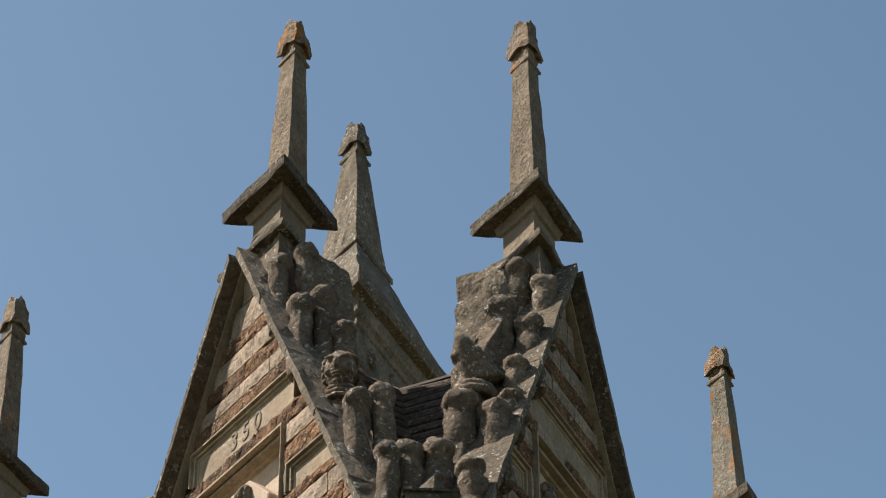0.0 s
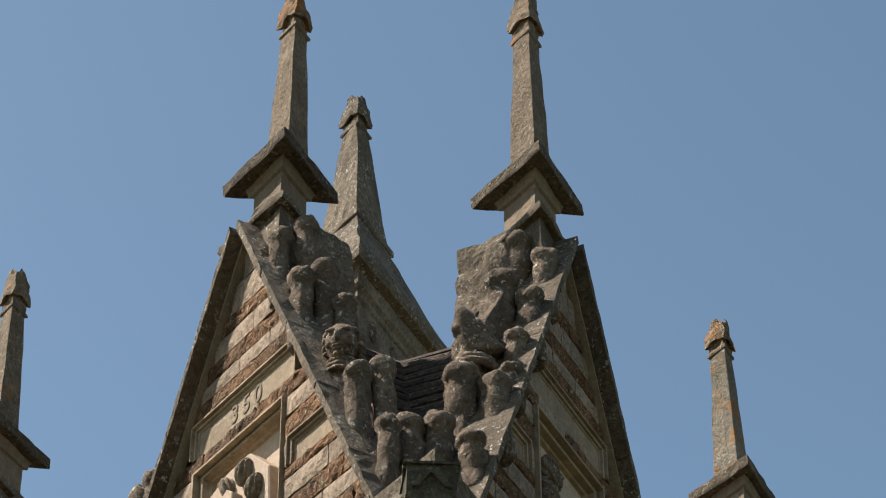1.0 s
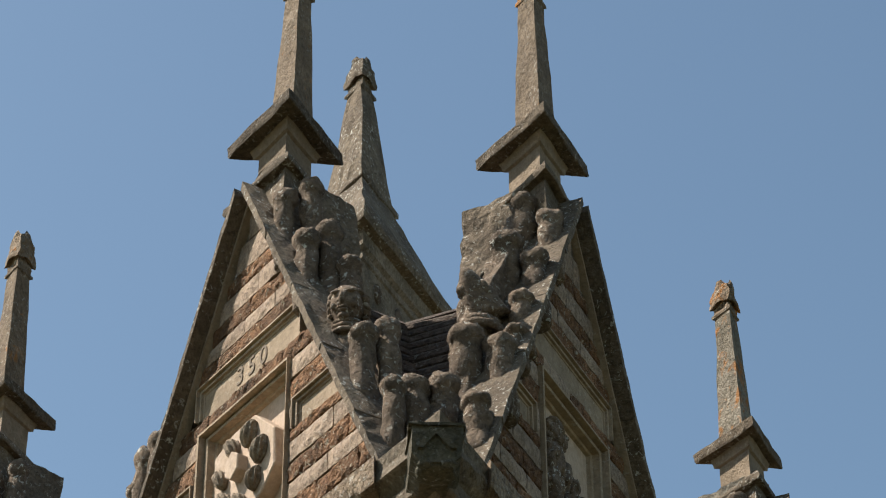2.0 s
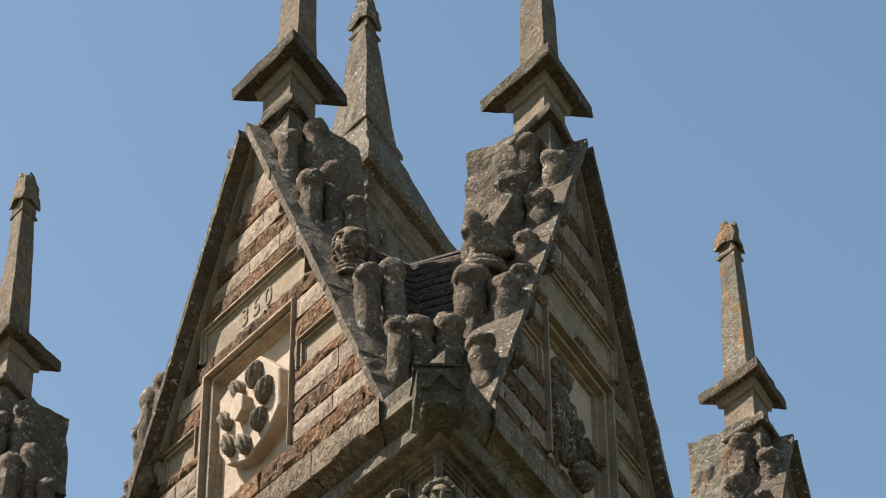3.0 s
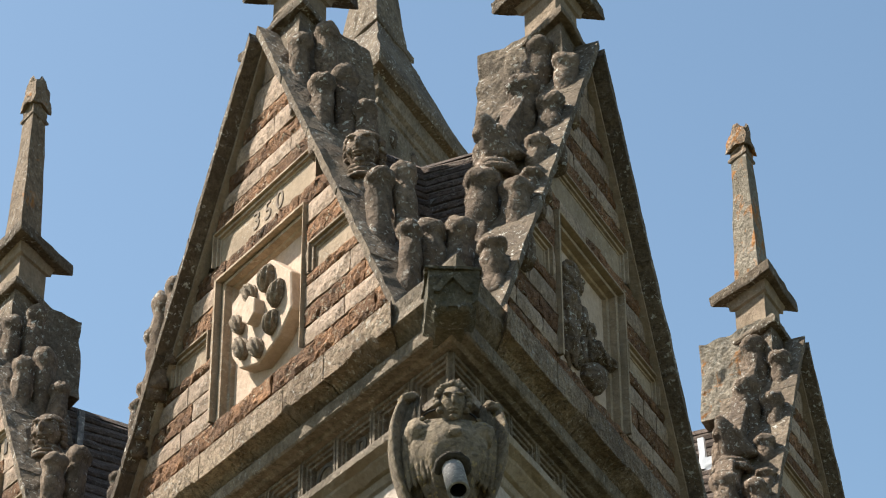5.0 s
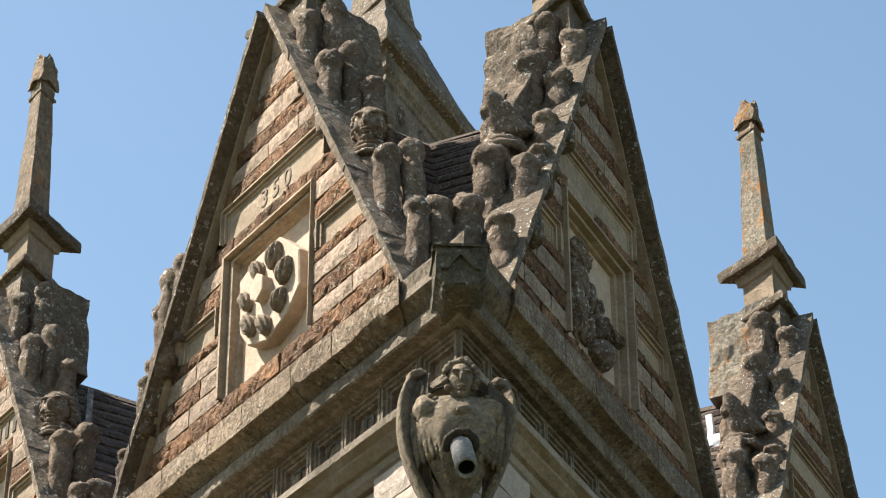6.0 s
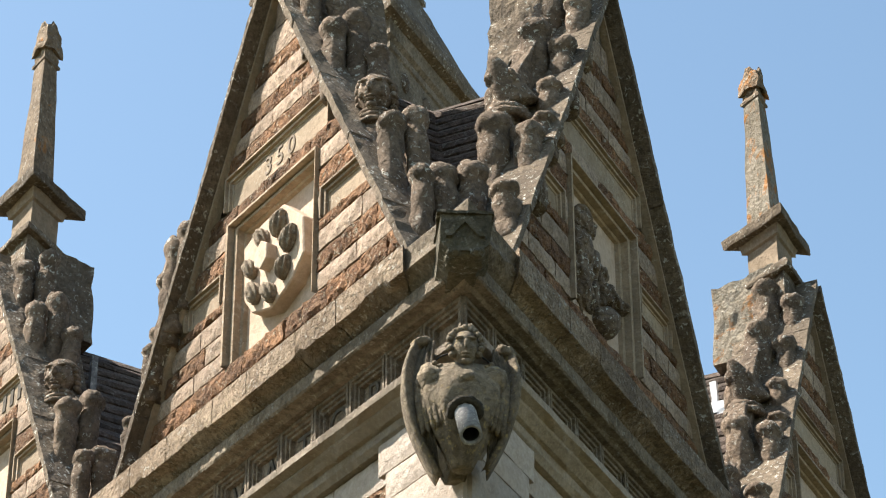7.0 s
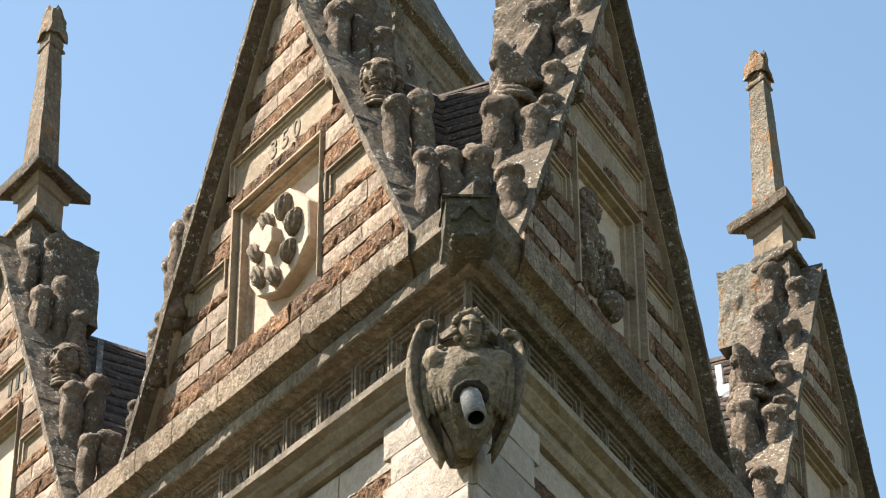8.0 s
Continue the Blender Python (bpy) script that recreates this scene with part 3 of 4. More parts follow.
def glyph(ch, size, depth, material):
    """One built-in character as a mesh."""
    cu = bpy.data.curves.new("glyph", "FONT")
    cu.body, cu.size, cu.extrude, cu.align_x = ch, size, depth, "CENTER"
    tmp = new("glyph", cu)
    bpy.context.view_layer.update()
    me = bpy.data.meshes.new_from_object(tmp.evaluated_get(bpy.context.evaluated_depsgraph_get()))
    bpy.data.objects.remove(tmp)
    me.materials.clear()
    me.materials.append(material)
    return me


def number_cut(parent, text, x, z, size, spread):
    for k, ch in enumerate(text):
        part("numeral", glyph(ch, size, 0.003, M_WORN), None, parent, at=pose(x + spread * k, 0.024, z, 90, 0, 0))


g_w1 = gable("west", 0, "banded stone gable with a carved shield panel and crocketed coping", "shield")
number_cut(g_w1, "350", -0.115, 1.575, 0.155, 0.115)
g_w2 = gable("west", 1, "banded stone gable with crocketed coping further along", "")
for k in range(3):
    bm = bmesh.new()
    box(bm, 0.16 + 0.10 * k, 0.20 + 0.10 * k, 0.02, 0.03, 1.58, 1.69)
    part("numeral_bar", bm, M_DARK_MARK, g_w2)
g_e1 = gable("east", 0, "shaded banded stone gable with a worn carved relief", "relief")
g_e2 = gable("east", 1, "shaded banded stone gable, lichened, with crocketed coping", "")


def finial_at(face, index, dx=0.0, dz=0.0, dy=0.0):
    m = on_wall(face, BAY * (index + 0.5)) @ Matrix.Translation((0, 0.18, 0))
    p = m.translation
    return pose(p.x + dx, p.y + dy, BASE + dz)


finial(finial_at("west", 0, -0.005, 0.0), M_FINIAL, M_RUSTY, "grey stone obelisk finial with an orange lichened head", 0.0, 0.028, 0.014, 1.07)
finial(finial_at("east", 0, 0.01, 0.0), M_FINIAL, M_FINIAL, "grey stone obelisk finial on a triangular cap", 0.05, 0.012, -0.006, 1.05, 0.245, 1.0)
finial(finial_at("west", 1, 0.0, 0.04), M_FINIAL, M_FINIAL, "grey stone obelisk finial on a darker triangular cap", 0.01, -0.022, 0.0, 1.0, 0.235, 0.98)
finial(finial_at("east", 1, 0.0, -0.03), M_BLOTCH, M_RUSTY, "stone obelisk finial streaked with orange lichen", 0.0, -0.016, -0.012, 0.95, 0.235, 0.78)


# ------------------------------------------------------------------ roofs behind the gables
def gable_roof(face, index):
    r = thing("gable_roof", "dark stone slate roof behind a gable", "roof", on_wall(face, BAY * (index + 0.5)), "slate roofs behind the gables")
    ridge, drop, run = 2.25, 1.25, 3.0
    for side in (-1, 1):
        for k in range(16):
            bm = bmesh.new()
            za, zb = ridge - 0.115 * (k + 1), ridge - 0.115 * k
            xa, xb = side * (ridge - za) / drop, side * (ridge - zb) / drop
            reach = (BAY * (index + 0.5) + (-1 if face == "east" else 1) * -(xa + xb) / 2) / math.sqrt(3)
            y0, y1 = DEEP - 0.02, min(DEEP + run, reach + 0.02)
            if y1 < y0 + 0.1:
                continue
            n = max(3, int((y1 - y0) / 0.1))
            rows = []
            for i in range(n + 1):
                y = y0 + (y1 - y0) * i / n
                w = 0.012 * noise.noise(Vector((y * 2.5, k * 3.1, index + side)))
                t = 0.028 + 0.010 * noise.noise(Vector((y * 8, k * 1.7, side)))
                rows.append([bm.verts.new(p) for p in ((xa, y, za + w - 0.02), (xa + side * t, y, za + w), (xa + side * t * 0.9, y, za + w + t), (xb, y, zb + w + 0.012), (xb, y, zb + w - 0.03))])
            for a, b in zip(rows, rows[1:]):
                for j in range(5):
                    bm.faces.new((a[j], b[j], b[(j + 1) % 5], a[(j + 1) % 5]))
            part("slate_course", bm, M_SLATE, r)
    bm = bmesh.new()
    prism(bm, [(-0.07, 2.21), (0.07, 2.21), (0.0, 2.28)], DEEP, min(DEEP + run, BAY * (index + 0.5) / math.sqrt(3)))
    part("ridge", bm, M_SLATE, r)
    return r


for face, index in (("west", 0), ("west", 1), ("east", 0), ("east", 1)):
    gable_roof(face, index)

# ------------------------------------------------------------------ chimney tower in the middle
ch = thing("chimney", "tall triangular stone chimney with an obelisk top", "chimney", pose(-0.08, 5.9, BASE))
bm = bmesh.new()
tri_loft(bm, [tri_ring(1.12, 0.0), tri_ring(1.12, 5.25), tri_ring(1.22, 5.28), tri_ring(1.24, 5.40)])
part("shaft", bm, M_CORNICE, ch)
bm = bmesh.new()
tri_loft(bm, [tri_ring(1.2, 5.40), tri_ring(1.46, 5.42), tri_ring(1.5, 5.47), tri_ring(1.46, 5.55), tri_ring(0.85, 5.95), tri_ring(0.56, 6.20)])
rough_up(bm, 0.02, 4, 1.0, 5)
part("cap", bm, M_COPING, ch, "dark weathered triangular cap")
bm = bmesh.new()
tri_loft(bm, [tri_ring(0.60, 6.0), tri_ring(0.205, 7.27)])
rough_up(bm, 0.018, 7, 1.0, 7)
part("obelisk", bm, M_COPING, ch)
bm = bmesh.new()
tri_loft(bm, [tri_ring(0.20, 7.24), tri_ring(0.245, 7.26), tri_ring(0.25, 7.285), tri_ring(0.20, 7.31)])
rough_up(bm, 0.006, 8, 2.3, 3)
part("collar", bm, M_COPING, ch)
bm = leaf_head(7.29, 0.29, 0.0)
rough_up(bm, 0.016, 9, 3.3, 0)
part("head", bm, M_COPING, ch, "leaf-carved head of the obelisk")


# ------------------------------------------------------------------ chimney gablet
bm = bmesh.new()
tri_loft(bm, [tri_ring(0.54, 6.17), tri_ring(0.62, 6.19), tri_ring(0.62, 6.24), tri_ring(0.50, 6.30)])
rough_up(bm, 0.01, 5, 2.0, 3)
part("band", bm, M_COPING, ch, "moulded band at the foot of the obelisk")
bm = bmesh.new()
tri_loft(bm, [tri_ring(1.12, 5.16), tri_ring(1.17, 5.175), tri_ring(1.17, 5.205), tri_ring(1.12, 5.22)])
part("band", bm, M_CORNICE, ch)
for x, z in ((-0.32, 5.02), (0.02, 5.02), (0.30, 5.02)):
    bm = bmesh.new()
    blob(bm, 0, 0, 0, 0.055, 0.03, 0.085, 3, x, 0.1)
    part("boss", bm, M_CARVED, ch, "dark worn boss on the chimney wall", True, pose(0, 0, 0, 0, 0, 60) @ Matrix.Translation((x, -0.325, z)))


# ------------------------------------------------------------------ frieze: sunk letter panels
def frieze_cell_mesh():
    bm = bmesh.new()
    w, z0, z1 = 0.150, -0.42, -0.062
    steps = [(0.0, 0.004), (0.0, 0.040), (0.018, 0.040), (0.020, 0.026), (0.036, 0.026), (0.038, 0.013), (0.052, 0.013), (0.054, -0.012)]
    loops = [[bm.verts.new(p) for p in ((-w + d, -o, z0), (-w + d, -o, z1 - d), (w - d, -o, z1 - d), (w - d, -o, z0))] for d, o in steps]
    for a, b in zip(loops, loops[1:]):
        for i in range(3):
            bm.faces.new((a[i], a[i + 1], b[i + 1], b[i]))
    return mesh_of(bm, "frieze_panel", M_CORNICE)


CELL = frieze_cell_mesh()
PITCH = SIDE / 33
for face in ("west", "east"):
    sgn = -1 if face == "west" else 1
    host = bpy.data.objects["frieze_" + face]
    for k in range(33):
        s = (k + 0.41) * PITCH + 0.08
        if s > 9.9:
            continue
        part("frieze_panel", CELL, None, host, at=pose(sgn * s, 0.06, 0))
    for k, chr_ in enumerate(("E", "R", "O", "T", "A", "V") if face == "west" else ()):
        part("letter", glyph(chr_, 0.21, 0.004, M_DARK_MARK), None, host, at=pose(sgn * ((k + 1.41) * PITCH + 0.08), 0.068, -0.265, 90, 0, 0))


# ------------------------------------------------------------------ corner: mossy block, angel and spout
blk = thing("corner_block", "mossy carved stone block on the cornice corner", "carved block", pose(-0.014, 0, BASE))
bm = bmesh.new()
prism(bm, [(-0.112, 0.145), (0.112, 0.145), (0.108, 0.0), (0.060, -0.045), (-0.060, -0.045), (-0.108, 0.0)], -0.285, 0.10)
rough_up(bm, 0.010, 7, 4.0, 5)
part("block", bm, M_GREEN, blk)
bm = bmesh.new()
box(bm, -0.122, 0.120, -0.298, 0.05, 0.140, 0.154)
rough_up(bm, 0.010, 9, 7.0, 5)
part("top_slab", bm, M_GREEN, blk)
bm = bmesh.new()
prism(bm, [(-0.085, 0.02), (-0.03, 0.12), (0.03, 0.12), (0.085, 0.02), (0.06, 0.02), (0.0, 0.095), (-0.06, 0.02)], -0.302, -0.27)
rough_up(bm, 0.005, 9, 2.0, 2)
part("leaf", bm, M_GREEN, blk, "worn leaf cut in the block")
bm = bmesh.new()
blob(bm, 0, -0.19, -0.045, 0.090, 0.085, 0.030, 3, 2, 0.2)
for sg in (-1, 1):
    blob(bm, sg * 0.05, -0.265, -0.045, 0.034, 0.03, 0.026, 3, 5 + sg, 0.2)
part("scroll", bm, M_GREEN, blk, "worn scroll under the block", True)


def ring_roll(bm, cx, cy, z, big, small, seed, lumps=0.15):
    """A rolled collar, uneven like worn leaf or cloth."""
    rows = []
    for i in range(32):
        a = 2 * math.pi * i / 32
        r = small * (1 + lumps * math.sin(a * 9 + seed) + lumps * noise.noise(Vector((math.cos(a) * 2, math.sin(a) * 2, seed))))
        rows.append([bm.verts.new((cx + (big + r * math.cos(b)) * math.cos(a), cy + (big + r * math.cos(b)) * math.sin(a), z + r * 0.9 * math.sin(b))) for b in (2 * math.pi * k / 8 for k in range(8))])
    for i in range(32):
        a, b = rows[i], rows[(i + 1) % 32]
        for k in range(8):
            bm.faces.new((a[k], b[k], b[(k + 1) % 8], a[(k + 1) % 8]))


def angel():
    """A worn half-length angel with folded wings, one plain mesh."""
    bm = bmesh.new()
    cx = -0.042
    # robed trunk: broad at the chest, tapering to the foot, with hanging folds
    rows = []
    n, m = 30, 48
    for i in range(n + 1):
        t = i / n
        z = -0.625 - 0.455 * t
        w = 0.175 * math.sin(math.pi * (0.22 + 0.70 * t)) ** 0.8 * (1.08 - 0.62 * t) + 0.015
        d = 0.135 * math.sin(math.pi * (0.20 + 0.74 * t)) * (1.05 - 0.42 * t) + 0.02
        row = []
        for k in range(m):
            a = 2 * math.pi * k / m
            fold = 1 + 0.07 * math.sin(9 * a + 3 * t) * min(1, 2.2 * t) + 0.05 * noise.noise(Vector((math.cos(a) * 3, math.sin(a) * 3, t * 6)))
            row.append(bm.verts.new((cx + 0.01 + w * fold * math.cos(a), -0.225 + d * fold * math.sin(a) - 0.02 * math.sin(math.pi * t), z)))
        rows.append(row)
    for a, b in zip(rows, rows[1:]):
        for k in range(m):
            bm.faces.new((a[k], a[(k + 1) % m], b[(k + 1) % m], b[k]))
    bm.faces.new(rows[0][::-1]), bm.faces.new(rows[-1])
    # feathered shoulders and sleeves that hang in ridges
    for sg in (-1, 1):
        blob(bm, cx + 0.01 + sg * 0.125, -0.265, -0.685, 0.068, 0.072, 0.072, 3, sg + 4, 0.2)
        for k in range(5):
            u = k / 4
            x, z = cx + 0.01 + sg * (0.176 - 0.085 * u), -0.755 - 0.055 * u
            blob(bm, x, -0.255 - 0.055 * u, z - 0.05, 0.020, 0.028, 0.135 - 0.02 * k, 3, sg * 3 + k, 0.14, sg * (0.10 + 0.10 * u))
        for k in range(14):
            a, r = k * 2.4, 0.015 * math.sqrt(k + 0.5)
            blob(bm, cx + 0.01 + sg * (0.105 + r * math.cos(a) * 0.9), -0.322 + 0.3 * abs(r), -0.685 + r * math.sin(a) * 1.3, 0.014, 0.014, 0.012, 1, k, 0.2)
    # round boss at the breast
    ring_roll_at = (cx + 0.018, -0.362, -0.722)
    blob(bm, *ring_roll_at, 0.056, 0.026, 0.042, 3, 3, 0.08)
    blob(bm, ring_roll_at[0] + 0.006, ring_roll_at[1] - 0.022, ring_roll_at[2] - 0.002, 0.032, 0.018, 0.022, 3, 13, 0.08)
    # neck, head, face and curls
    hx = cx + 0.018
    blob(bm, hx, -0.28, -0.635, 0.050, 0.052, 0.055, 3, 6, 0.05)
    got = blob(bm, hx, -0.320, -0.562, 0.058, 0.064, 0.088, 4, 8, 0.03)
    for v in got:
        # eye hollows, narrowing jaw
        for sg in (-1, 1):
            e = ((v.co.x - hx - sg * 0.024) / 0.015) ** 2 + ((v.co.z + 0.550) / 0.011) ** 2
            if v.co.y < -0.34:
                v.co.y += 0.012 * math.exp(-e)
        if v.co.z < -0.59:
            v.co.x = hx + (v.co.x - hx) * 0.88
    blob(bm, hx, -0.384, -0.566, 0.011, 0.014, 0.024, 2, 8, 0.05)
    blob(bm, hx, -0.374, -0.607, 0.022, 0.012, 0.007, 2, 9, 0.05)
    blob(bm, hx, -0.370, -0.618, 0.017, 0.012, 0.006, 2, 4, 0.05)
    blob(bm, hx, -0.356, -0.636, 0.022, 0.018, 0.014, 2, 3, 0.05)
    for sg in (-1, 1):
        blob(bm, hx + sg * 0.027, -0.374, -0.534, 0.020, 0.010, 0.006, 2, 6 + sg, 0.05, sg * 0.2)
    blob(bm, hx, -0.290, -0.520, 0.068, 0.066, 0.066, 3, 5, 0.12)
    for ring, (count, span, out) in enumerate(((15, 250, 0.068), (12, 220, 0.056))):
        for k in range(count):
            a = radians(90 - span / 2 + span * k / (count - 1))
            blob(bm, hx + out * math.cos(a), -0.335 + 0.03 * ring - 0.006 * math.sin(k * 2.0), -0.548 + (0.078 - 0.004 * ring) * math.sin(a) + 0.006 * math.sin(k * 3.1), 0.017, 0.020, 0.017, 2, k, 0.25)
    # wings: long curved plates, a rolled outer edge and lapped feathers, from over the shoulder to the foot
    for sg, x0, x1, x2, ztop, drop in ((-1, -0.228, -0.375, -0.135, -0.445, 0.63), (1, 0.190, 0.275, 0.085, -0.478, 0.565)):
        rows = []
        n = 36
        for i in range(n + 1):
            t = i / n
            z = ztop - drop * t
            xo = (1 - t) ** 2 * x0 + 2 * t * (1 - t) * x1 + t * t * x2
            wide = 0.050 + 0.105 * math.sin(math.pi * min(1.0, 0.10 + t * 0.9)) - 0.045 * t
            y = -0.150 - 0.075 * math.sin(math.pi * t)
            r = 0.004 * math.sin(i * 1.9)
            row = [(xo, y + 0.08, z), (xo + sg * 0.004, y - 0.01, z), (xo, y - 0.045 - r, z), (xo - sg * 0.012, y - 0.058 - r, z), (xo - sg * 0.022, y - 0.050, z)]
            for f in range(4):
                x = xo - sg * (0.024 + (wide - 0.024) * (f + 0.5) / 4)
                row += [(x - sg * 0.004, y - 0.034 - 0.010 * f, z - 0.01), (x - sg * 0.012, y - 0.018 - 0.010 * f, z - 0.01)]
            row.append((xo - sg * wide, y + 0.08, z))
            rows.append([bm.verts.new(p) for p in row])
        for a, b in zip(rows, rows[1:]):
            for j in range(len(a)):
                bm.faces.new((a[j], b[j], b[(j + 1) % len(a)], a[(j + 1) % len(a)]))
        bm.faces.new(rows[0]), bm.faces.new(rows[-1][::-1])
        blob(bm, x0 - sg * 0.028, -0.180, ztop - 0.012, 0.048, 0.045, 0.026, 3, sg + 11, 0.2, sg * 0.4)
    # corbel that ties the figure into the corner
    tri_loft(bm, [tri_ring(0.10, -1.06, cx, -0.08), tri_ring(0.34, -0.78, cx, -0.06), tri_ring(0.34, -0.62, cx, -0.06)])
    ob = part("angel_statue", bm, M_STATUE, None, smooth=True, at=pose(0, 0, BASE))
    return tagged(ob, "weathered grey stone winged angel bust on the corner", "statue")


angel()


def spout(a, b, r, wall=0.010, sides=28):
    """An open lead pipe with a wall thickness and a bore coloured near black for shade."""
    t = thing("water_spout", "grey lead water spout through the angel's body", "spout", pose(0, 0, BASE))
    a, b = Vector(a), Vector(b)
    turn = (b - a).to_track_quat("Z", "Y").to_matrix()

    def loop(bm, p, q):
        return [bm.verts.new(p + turn @ Vector((q * math.cos(2 * math.pi * k / sides), q * math.sin(2 * math.pi * k / sides), 0))) for k in range(sides)]

    for name, material, rings in (("pipe", M_LEAD, ((a, r), (b, r * 1.04), (b, r - wall), (b + (a - b) * 0.06, r - wall))), ("bore", M_BORE_SHADE_IRON, ((b + (a - b) * 0.06, r - wall), (b + (a - b) * 0.7, r - wall), (b + (a - b) * 0.7, 0.002)))):
        bm = bmesh.new()
        loops = [loop(bm, p, q) for p, q in rings]
        for u, v in zip(loops, loops[1:]):
            for k in range(sides):
                bm.faces.new((u[k], u[(k + 1) % sides], v[(k + 1) % sides], v[k]))
        part(name, bm, material, t, smooth=True)


    bm = bmesh.new()
    # a raised dark ring in place of the hole's shade
    ring_roll(bm, 0, 0, 0, r * 1.32, r * 0.42, 2.0, 0.12)
    part("socket", bm, M_SOCKET_SHADE, t, "dark ring standing for the shaded hole round the pipe", True, Matrix.Translation(a + (b - a) * 0.31) @ turn.to_4x4())


spout((-0.036, -0.30, -0.80), (-0.016, -0.485, -1.055), 0.045)

# thin iron loop behind the angel's head
loop_curve = bpy.data.curves.new("iron_loop", "CURVE")
loop_curve.dimensions, loop_curve.bevel_depth = "3D", 0.004
spl = loop_curve.splines.new("POLY")
arc = [(-0.03 + 0.125 * math.cos(radians(a)), -0.235, -0.60 + 0.075 * math.sin(radians(a))) for a in range(0, 181, 12)]
spl.points.add(len(arc) - 1)
for p, q in zip(spl.points, arc):
    p.co = (*q, 1)
tmp = new("iron_loop", loop_curve)
bpy.context.view_layer.update()
loop_mesh = bpy.data.meshes.new_from_object(tmp.evaluated_get(bpy.context.evaluated_depsgraph_get()))
bpy.data.objects.remove(tmp)
loop_mesh.materials.clear()
loop_mesh.materials.append(M_BORE_SHADE_IRON)
tagged(part("iron_loop", loop_mesh, None, at=pose(0, 0, BASE)), "thin dark iron loop behind the angel's head", "iron loop")



# ------------------------------------------------------------------ carved heads on the gables' slopes
def carved_head(m):
    bm = bmesh.new()
    got = blob(bm, 0, -0.01, 0.125, 0.070, 0.086, 0.100, 4, 2, 0.03)
    for v in got:
        for sg in (-1, 1):
            e = ((v.co.x - sg * 0.029) / 0.018) ** 2 + ((v.co.z - 0.140) / 0.013) ** 2
            if v.co.y < -0.04:
                v.co.y += 0.008 * math.exp(-e)
        if v.co.z < 0.08:
            v.co.x *= 0.9
    blob(bm, 0, -0.098, 0.118, 0.014, 0.020, 0.028, 2, 5, 0.06)
    blob(bm, 0, -0.088, 0.074, 0.026, 0.012, 0.008, 2, 5, 0.06)
    blob(bm, 0, -0.084, 0.062, 0.022, 0.012, 0.007, 2, 7, 0.06)
    blob(bm, 0, -0.068, 0.042, 0.026, 0.022, 0.016, 2, 3, 0.06)
    for sg in (-1, 1):
        blob(bm, sg * 0.031, -0.082, 0.158, 0.026, 0.012, 0.008, 2, 6, 0.06)
        blob(bm, sg * 0.040, -0.066, 0.098, 0.020, 0.018, 0.020, 2, 8, 0.06)
    # bound hair: lapped strands and a band
    for k in range(5):
        a = k / 4
        ring_roll(bm, 0, 0.012 + 0.012 * k, 0.178 + 0.012 * k, 0.074 - 0.012 * k, 0.015, k + 1.0, 0.16)
    blob(bm, 0, 0.02, 0.19, 0.068, 0.074, 0.045, 3, 4, 0.12)
    for sg in (-1, 1):
        for k in range(4):
            blob(bm, sg * 0.074, 0.005 + 0.01 * k, 0.155 - 0.028 * k, 0.020, 0.036, 0.019, 2, k + sg, 0.2)
    # ruff in three lapped rolls, and the shoulders
    for k in range(3):
        ring_roll(bm, 0, 0.005, 0.028 - 0.026 * k, 0.060 + 0.006 * k, 0.014, k + 2.0, 0.10)
    blob(bm, 0, 0.01, 0.0, 0.072, 0.075, 0.065, 3, 9, 0.12)
    blob(bm, 0, 0.02, -0.11, 0.085, 0.085, 0.12, 3, 12, 0.2)
    ob = part("stone_bust", bm, M_CARVED, None, smooth=True, at=m)
    return tagged(ob, "worn carved stone head with bound hair and ruff", "carved head", "carved heads on the gables")


def carved_beast(m):
    bm = bmesh.new()
    blob(bm, 0, 0.02, 0.15, 0.10, 0.13, 0.12, 4, 3, 0.18)
    # wedge-shaped head thrown back, the snout pointing up, with a pricked ear
    ring = []
    for i in range(13):
        t = i / 12
        c = Vector((0.06 - 0.17 * t, -0.02 - 0.03 * t, 0.10 + 0.24 * t))
        r = 0.105 * (1 - t) ** 0.7 + 0.018
        ring.append([bm.verts.new(c + Vector((r * 1.05 * math.cos(a), r * 0.8 * math.sin(a) * (1 + 0.12 * math.sin(3 * a)), 0.35 * r * math.cos(a)))) for a in (2 * math.pi * k / 16 for k in range(16))])
    for a, b in zip(ring, ring[1:]):
        for k in range(16):
            bm.faces.new((a[k], a[(k + 1) % 16], b[(k + 1) % 16], b[k]))
    bm.faces.new(ring[0][::-1]), bm.faces.new(ring[-1])
    blob(bm, -0.085, -0.015, 0.235, 0.045, 0.05, 0.055, 3, 4, 0.2)
    blob(bm, 0.085, 0.02, 0.17, 0.065, 0.07, 0.09, 3, 14, 0.2, -0.5)
    blob(bm, -0.02, -0.105, 0.215, 0.022, 0.02, 0.05, 2, 6, 0.2, -0.6)
    ring_roll(bm, 0.0, 0.0, 0.0, 0.108, 0.028, 3.0, 0.10)
    ring_roll(bm, 0.0, 0.0, 0.04, 0.092, 0.026, 5.0, 0.10)
    blob(bm, 0.0, 0.0, 0.03, 0.10, 0.10, 0.07, 3, 9, 0.15)
    ob = part("stone_gargoyle", bm, M_CARVED, None, smooth=True, at=m)
    return tagged(ob, "worn carved stone beast head with upturned snout", "carved head", "carved heads on the gables")


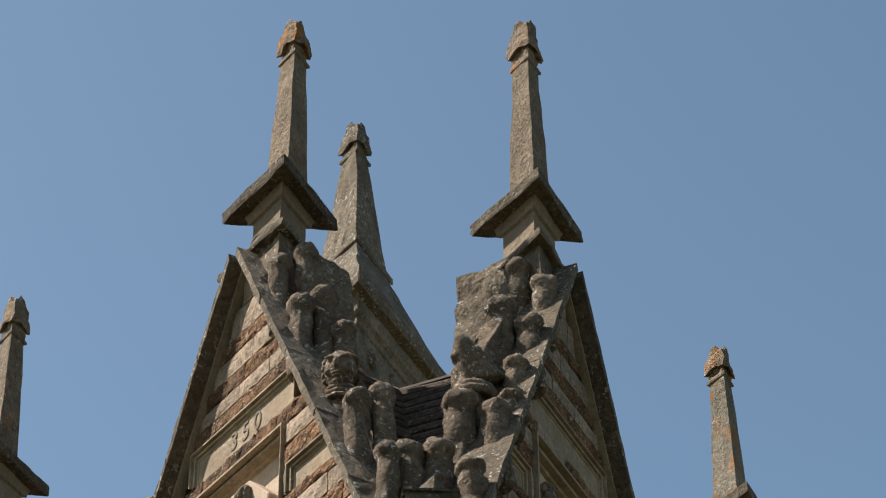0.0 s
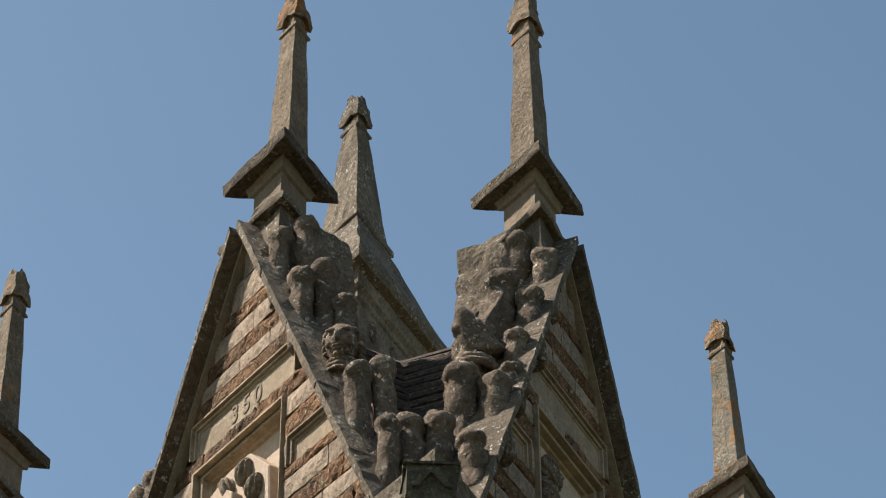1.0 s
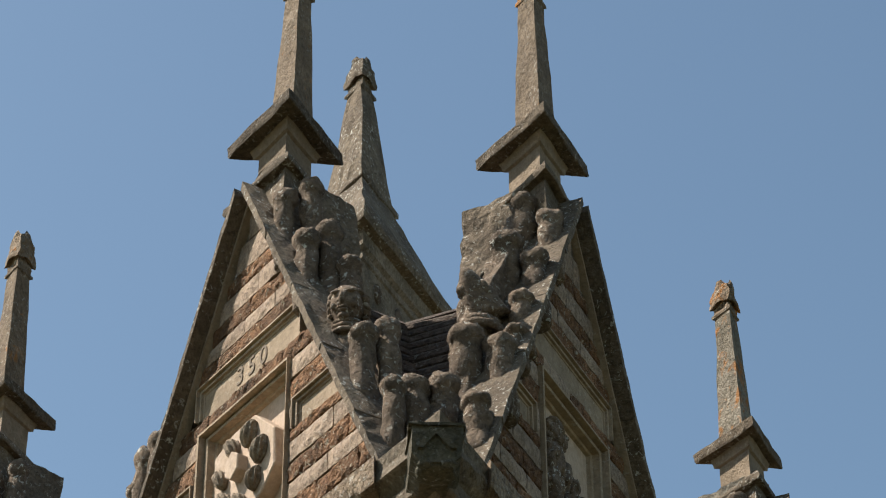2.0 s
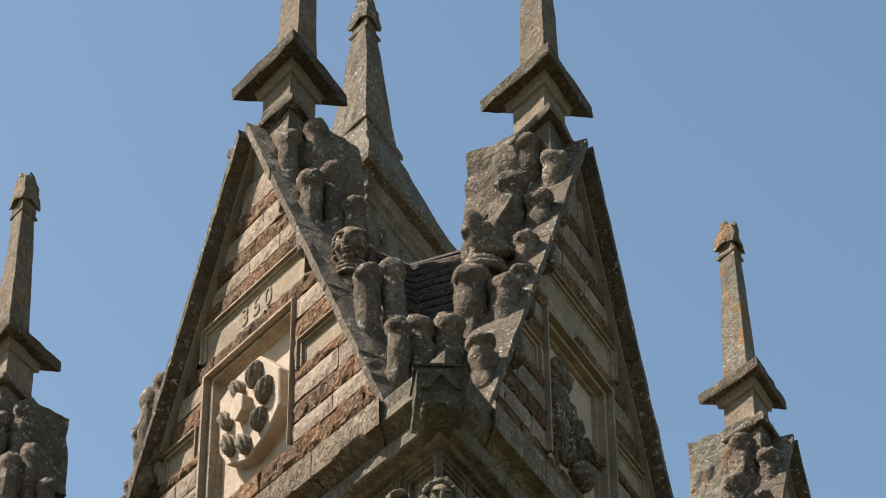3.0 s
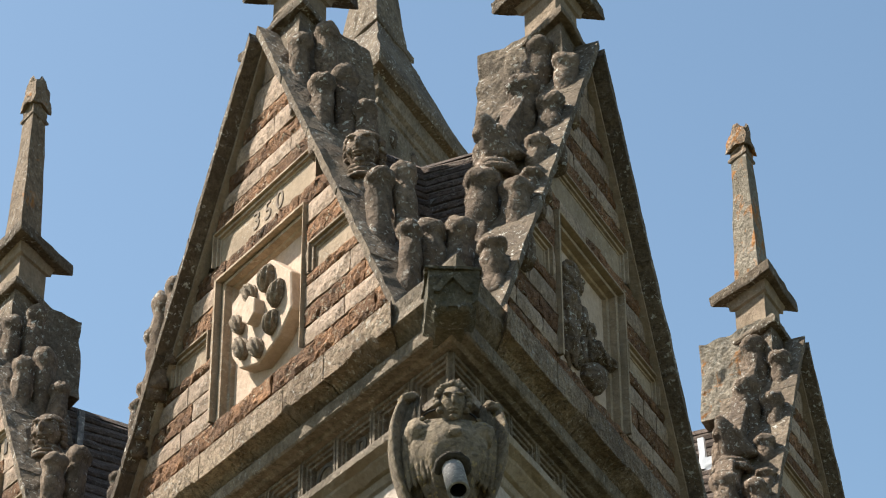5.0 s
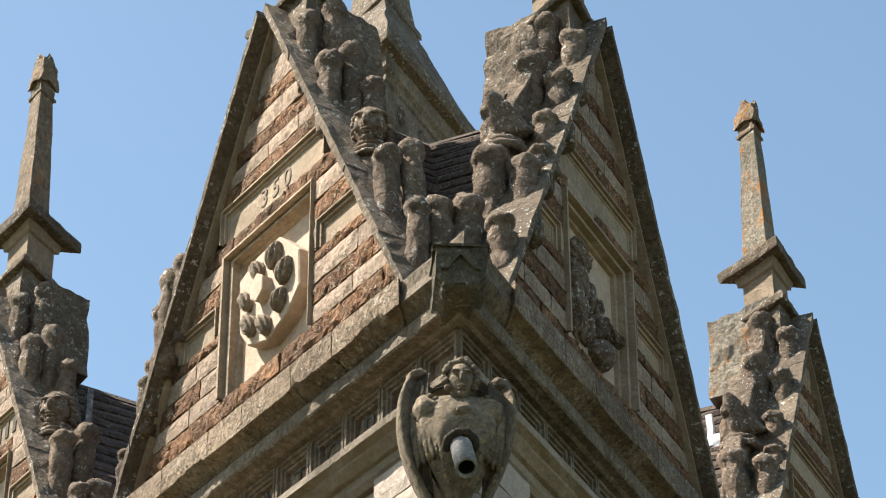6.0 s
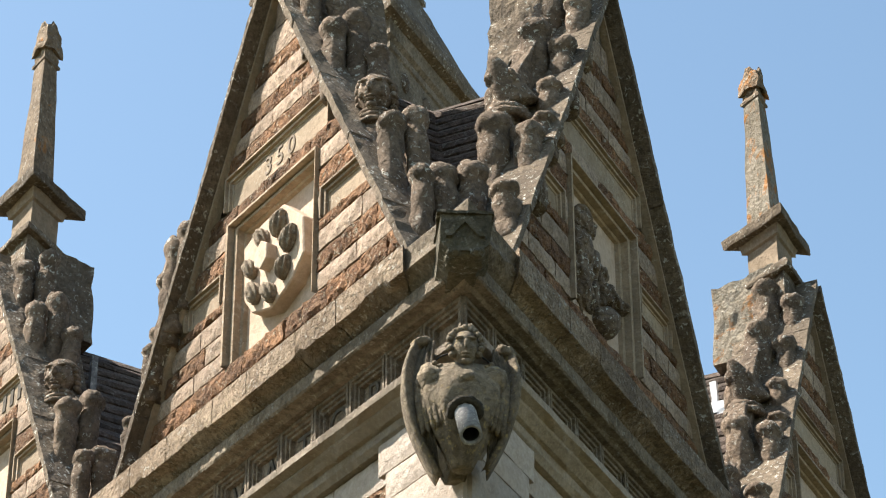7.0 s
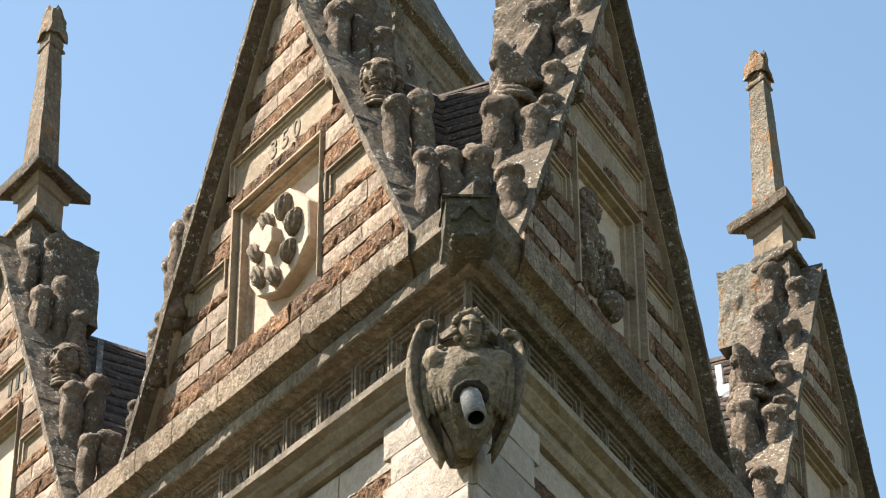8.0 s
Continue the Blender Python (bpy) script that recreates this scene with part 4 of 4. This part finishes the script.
for index in (0, 1):
    carved_head(on_wall("west", BAY * (index + 0.5)) @ pose(0.81, 0.09, 1.385, 0, 0, 42) @ Matrix.Scale(1.18, 4))
    carved_beast(on_wall("east", BAY * (index + 0.5)) @ pose(-0.77, 0.19, 1.47, 0, 0, -35))


# ------------------------------------------------------------------ lead flashing beside the further roof
def flashing(m):
    f = thing("roof_flashing", "bright lead flashing between roof and gable", "flashing", m)
    for k, (x0, x1, y0, y1, z0, z1) in enumerate(((-0.47, -0.45, 0.27, 0.47, 1.70, 1.80), (-0.47, -0.44, 0.46, 0.50, 1.72, 1.94))):
        bm = bmesh.new()
        box(bm, x0, x1, y0, y1, z0, z1)
        rough_up(bm, 0.008, 9, k + 1.0, 3)
        part("lead_sheet", bm, M_FLASH, f)
    return f


strip = thing("roof_flashing", "narrow grey lead strip between roof and gable", "flashing", on_wall("west", BAY * 1.5))
bm = bmesh.new()
box(bm, 0.40, 0.43, 0.46, 0.50, 1.70, 2.0)
part("lead_sheet", bm, M_LEAD, strip)
flashing(on_wall("east", BAY * 1.5))


# ------------------------------------------------------------------ facing stones under the string course
def lower_stones(face):
    host = wall_w if face == "west" else wall_e
    sgn = -1 if face == "west" else 1
    pick = random.Random(3 if face == "west" else 8)
    z = -0.60
    for row, (h, red) in enumerate(((0.16, False), (0.14, True), (0.24, False), (0.14, True), (0.22, False), (0.15, True), (0.24, False))):
        z -= h
        s = 0.0
        first = True
        while s < 4.2:
            s = -0.07 if first else s
            w = (0.66 if row % 2 == 0 else 0.60) if first else pick.uniform(0.28, 0.62)
            mat = M_ASHLAR if first or not red else M_RED
            me = block_mesh(w - 0.008, h - 0.006, pick.random() * 50, mat, 0.004 if mat is M_ASHLAR else 0.014)
            x = s if sgn > 0 else -s - w
            part("stone_block", me, None, host, at=pose(x + 0.004, -0.06 if first else 0.0, z))
            s += w
            first = False


lower_stones("west")
lower_stones("east")

# ------------------------------------------------------------------ wall stones of the gables
def lay_courses(g, face, index):
    seed = index * 37 + (0 if face == "west" else 500)
    pick = random.Random(seed)
    for z0, h, red in COURSES:
        for a, b in course_spans(z0, z0 + h, True, True):
            x = a
            while b - x > 0.02:
                w = pick.uniform(0.16, 0.42) if not red else pick.uniform(0.14, 0.5)
                if b - x - w < 0.1:
                    w = b - x
                colour = M_RED if red else M_PALE
                if red and pick.random() < 0.08:
                    colour = M_PALE
                part("stone_block", block_mesh(w - 0.008, h - 0.004, seed + x * 9 + z0 * 31, colour, 0.013 if colour is M_RED else 0.005), None, g, at=pose(x + 0.004, 0.005, z0))
                x += w


for g, face, index in ((g_w1, "west", 0), (g_e1, "east", 0), (g_w2, "west", 1), (g_e2, "east", 1)):
    lay_courses(g, face, index)
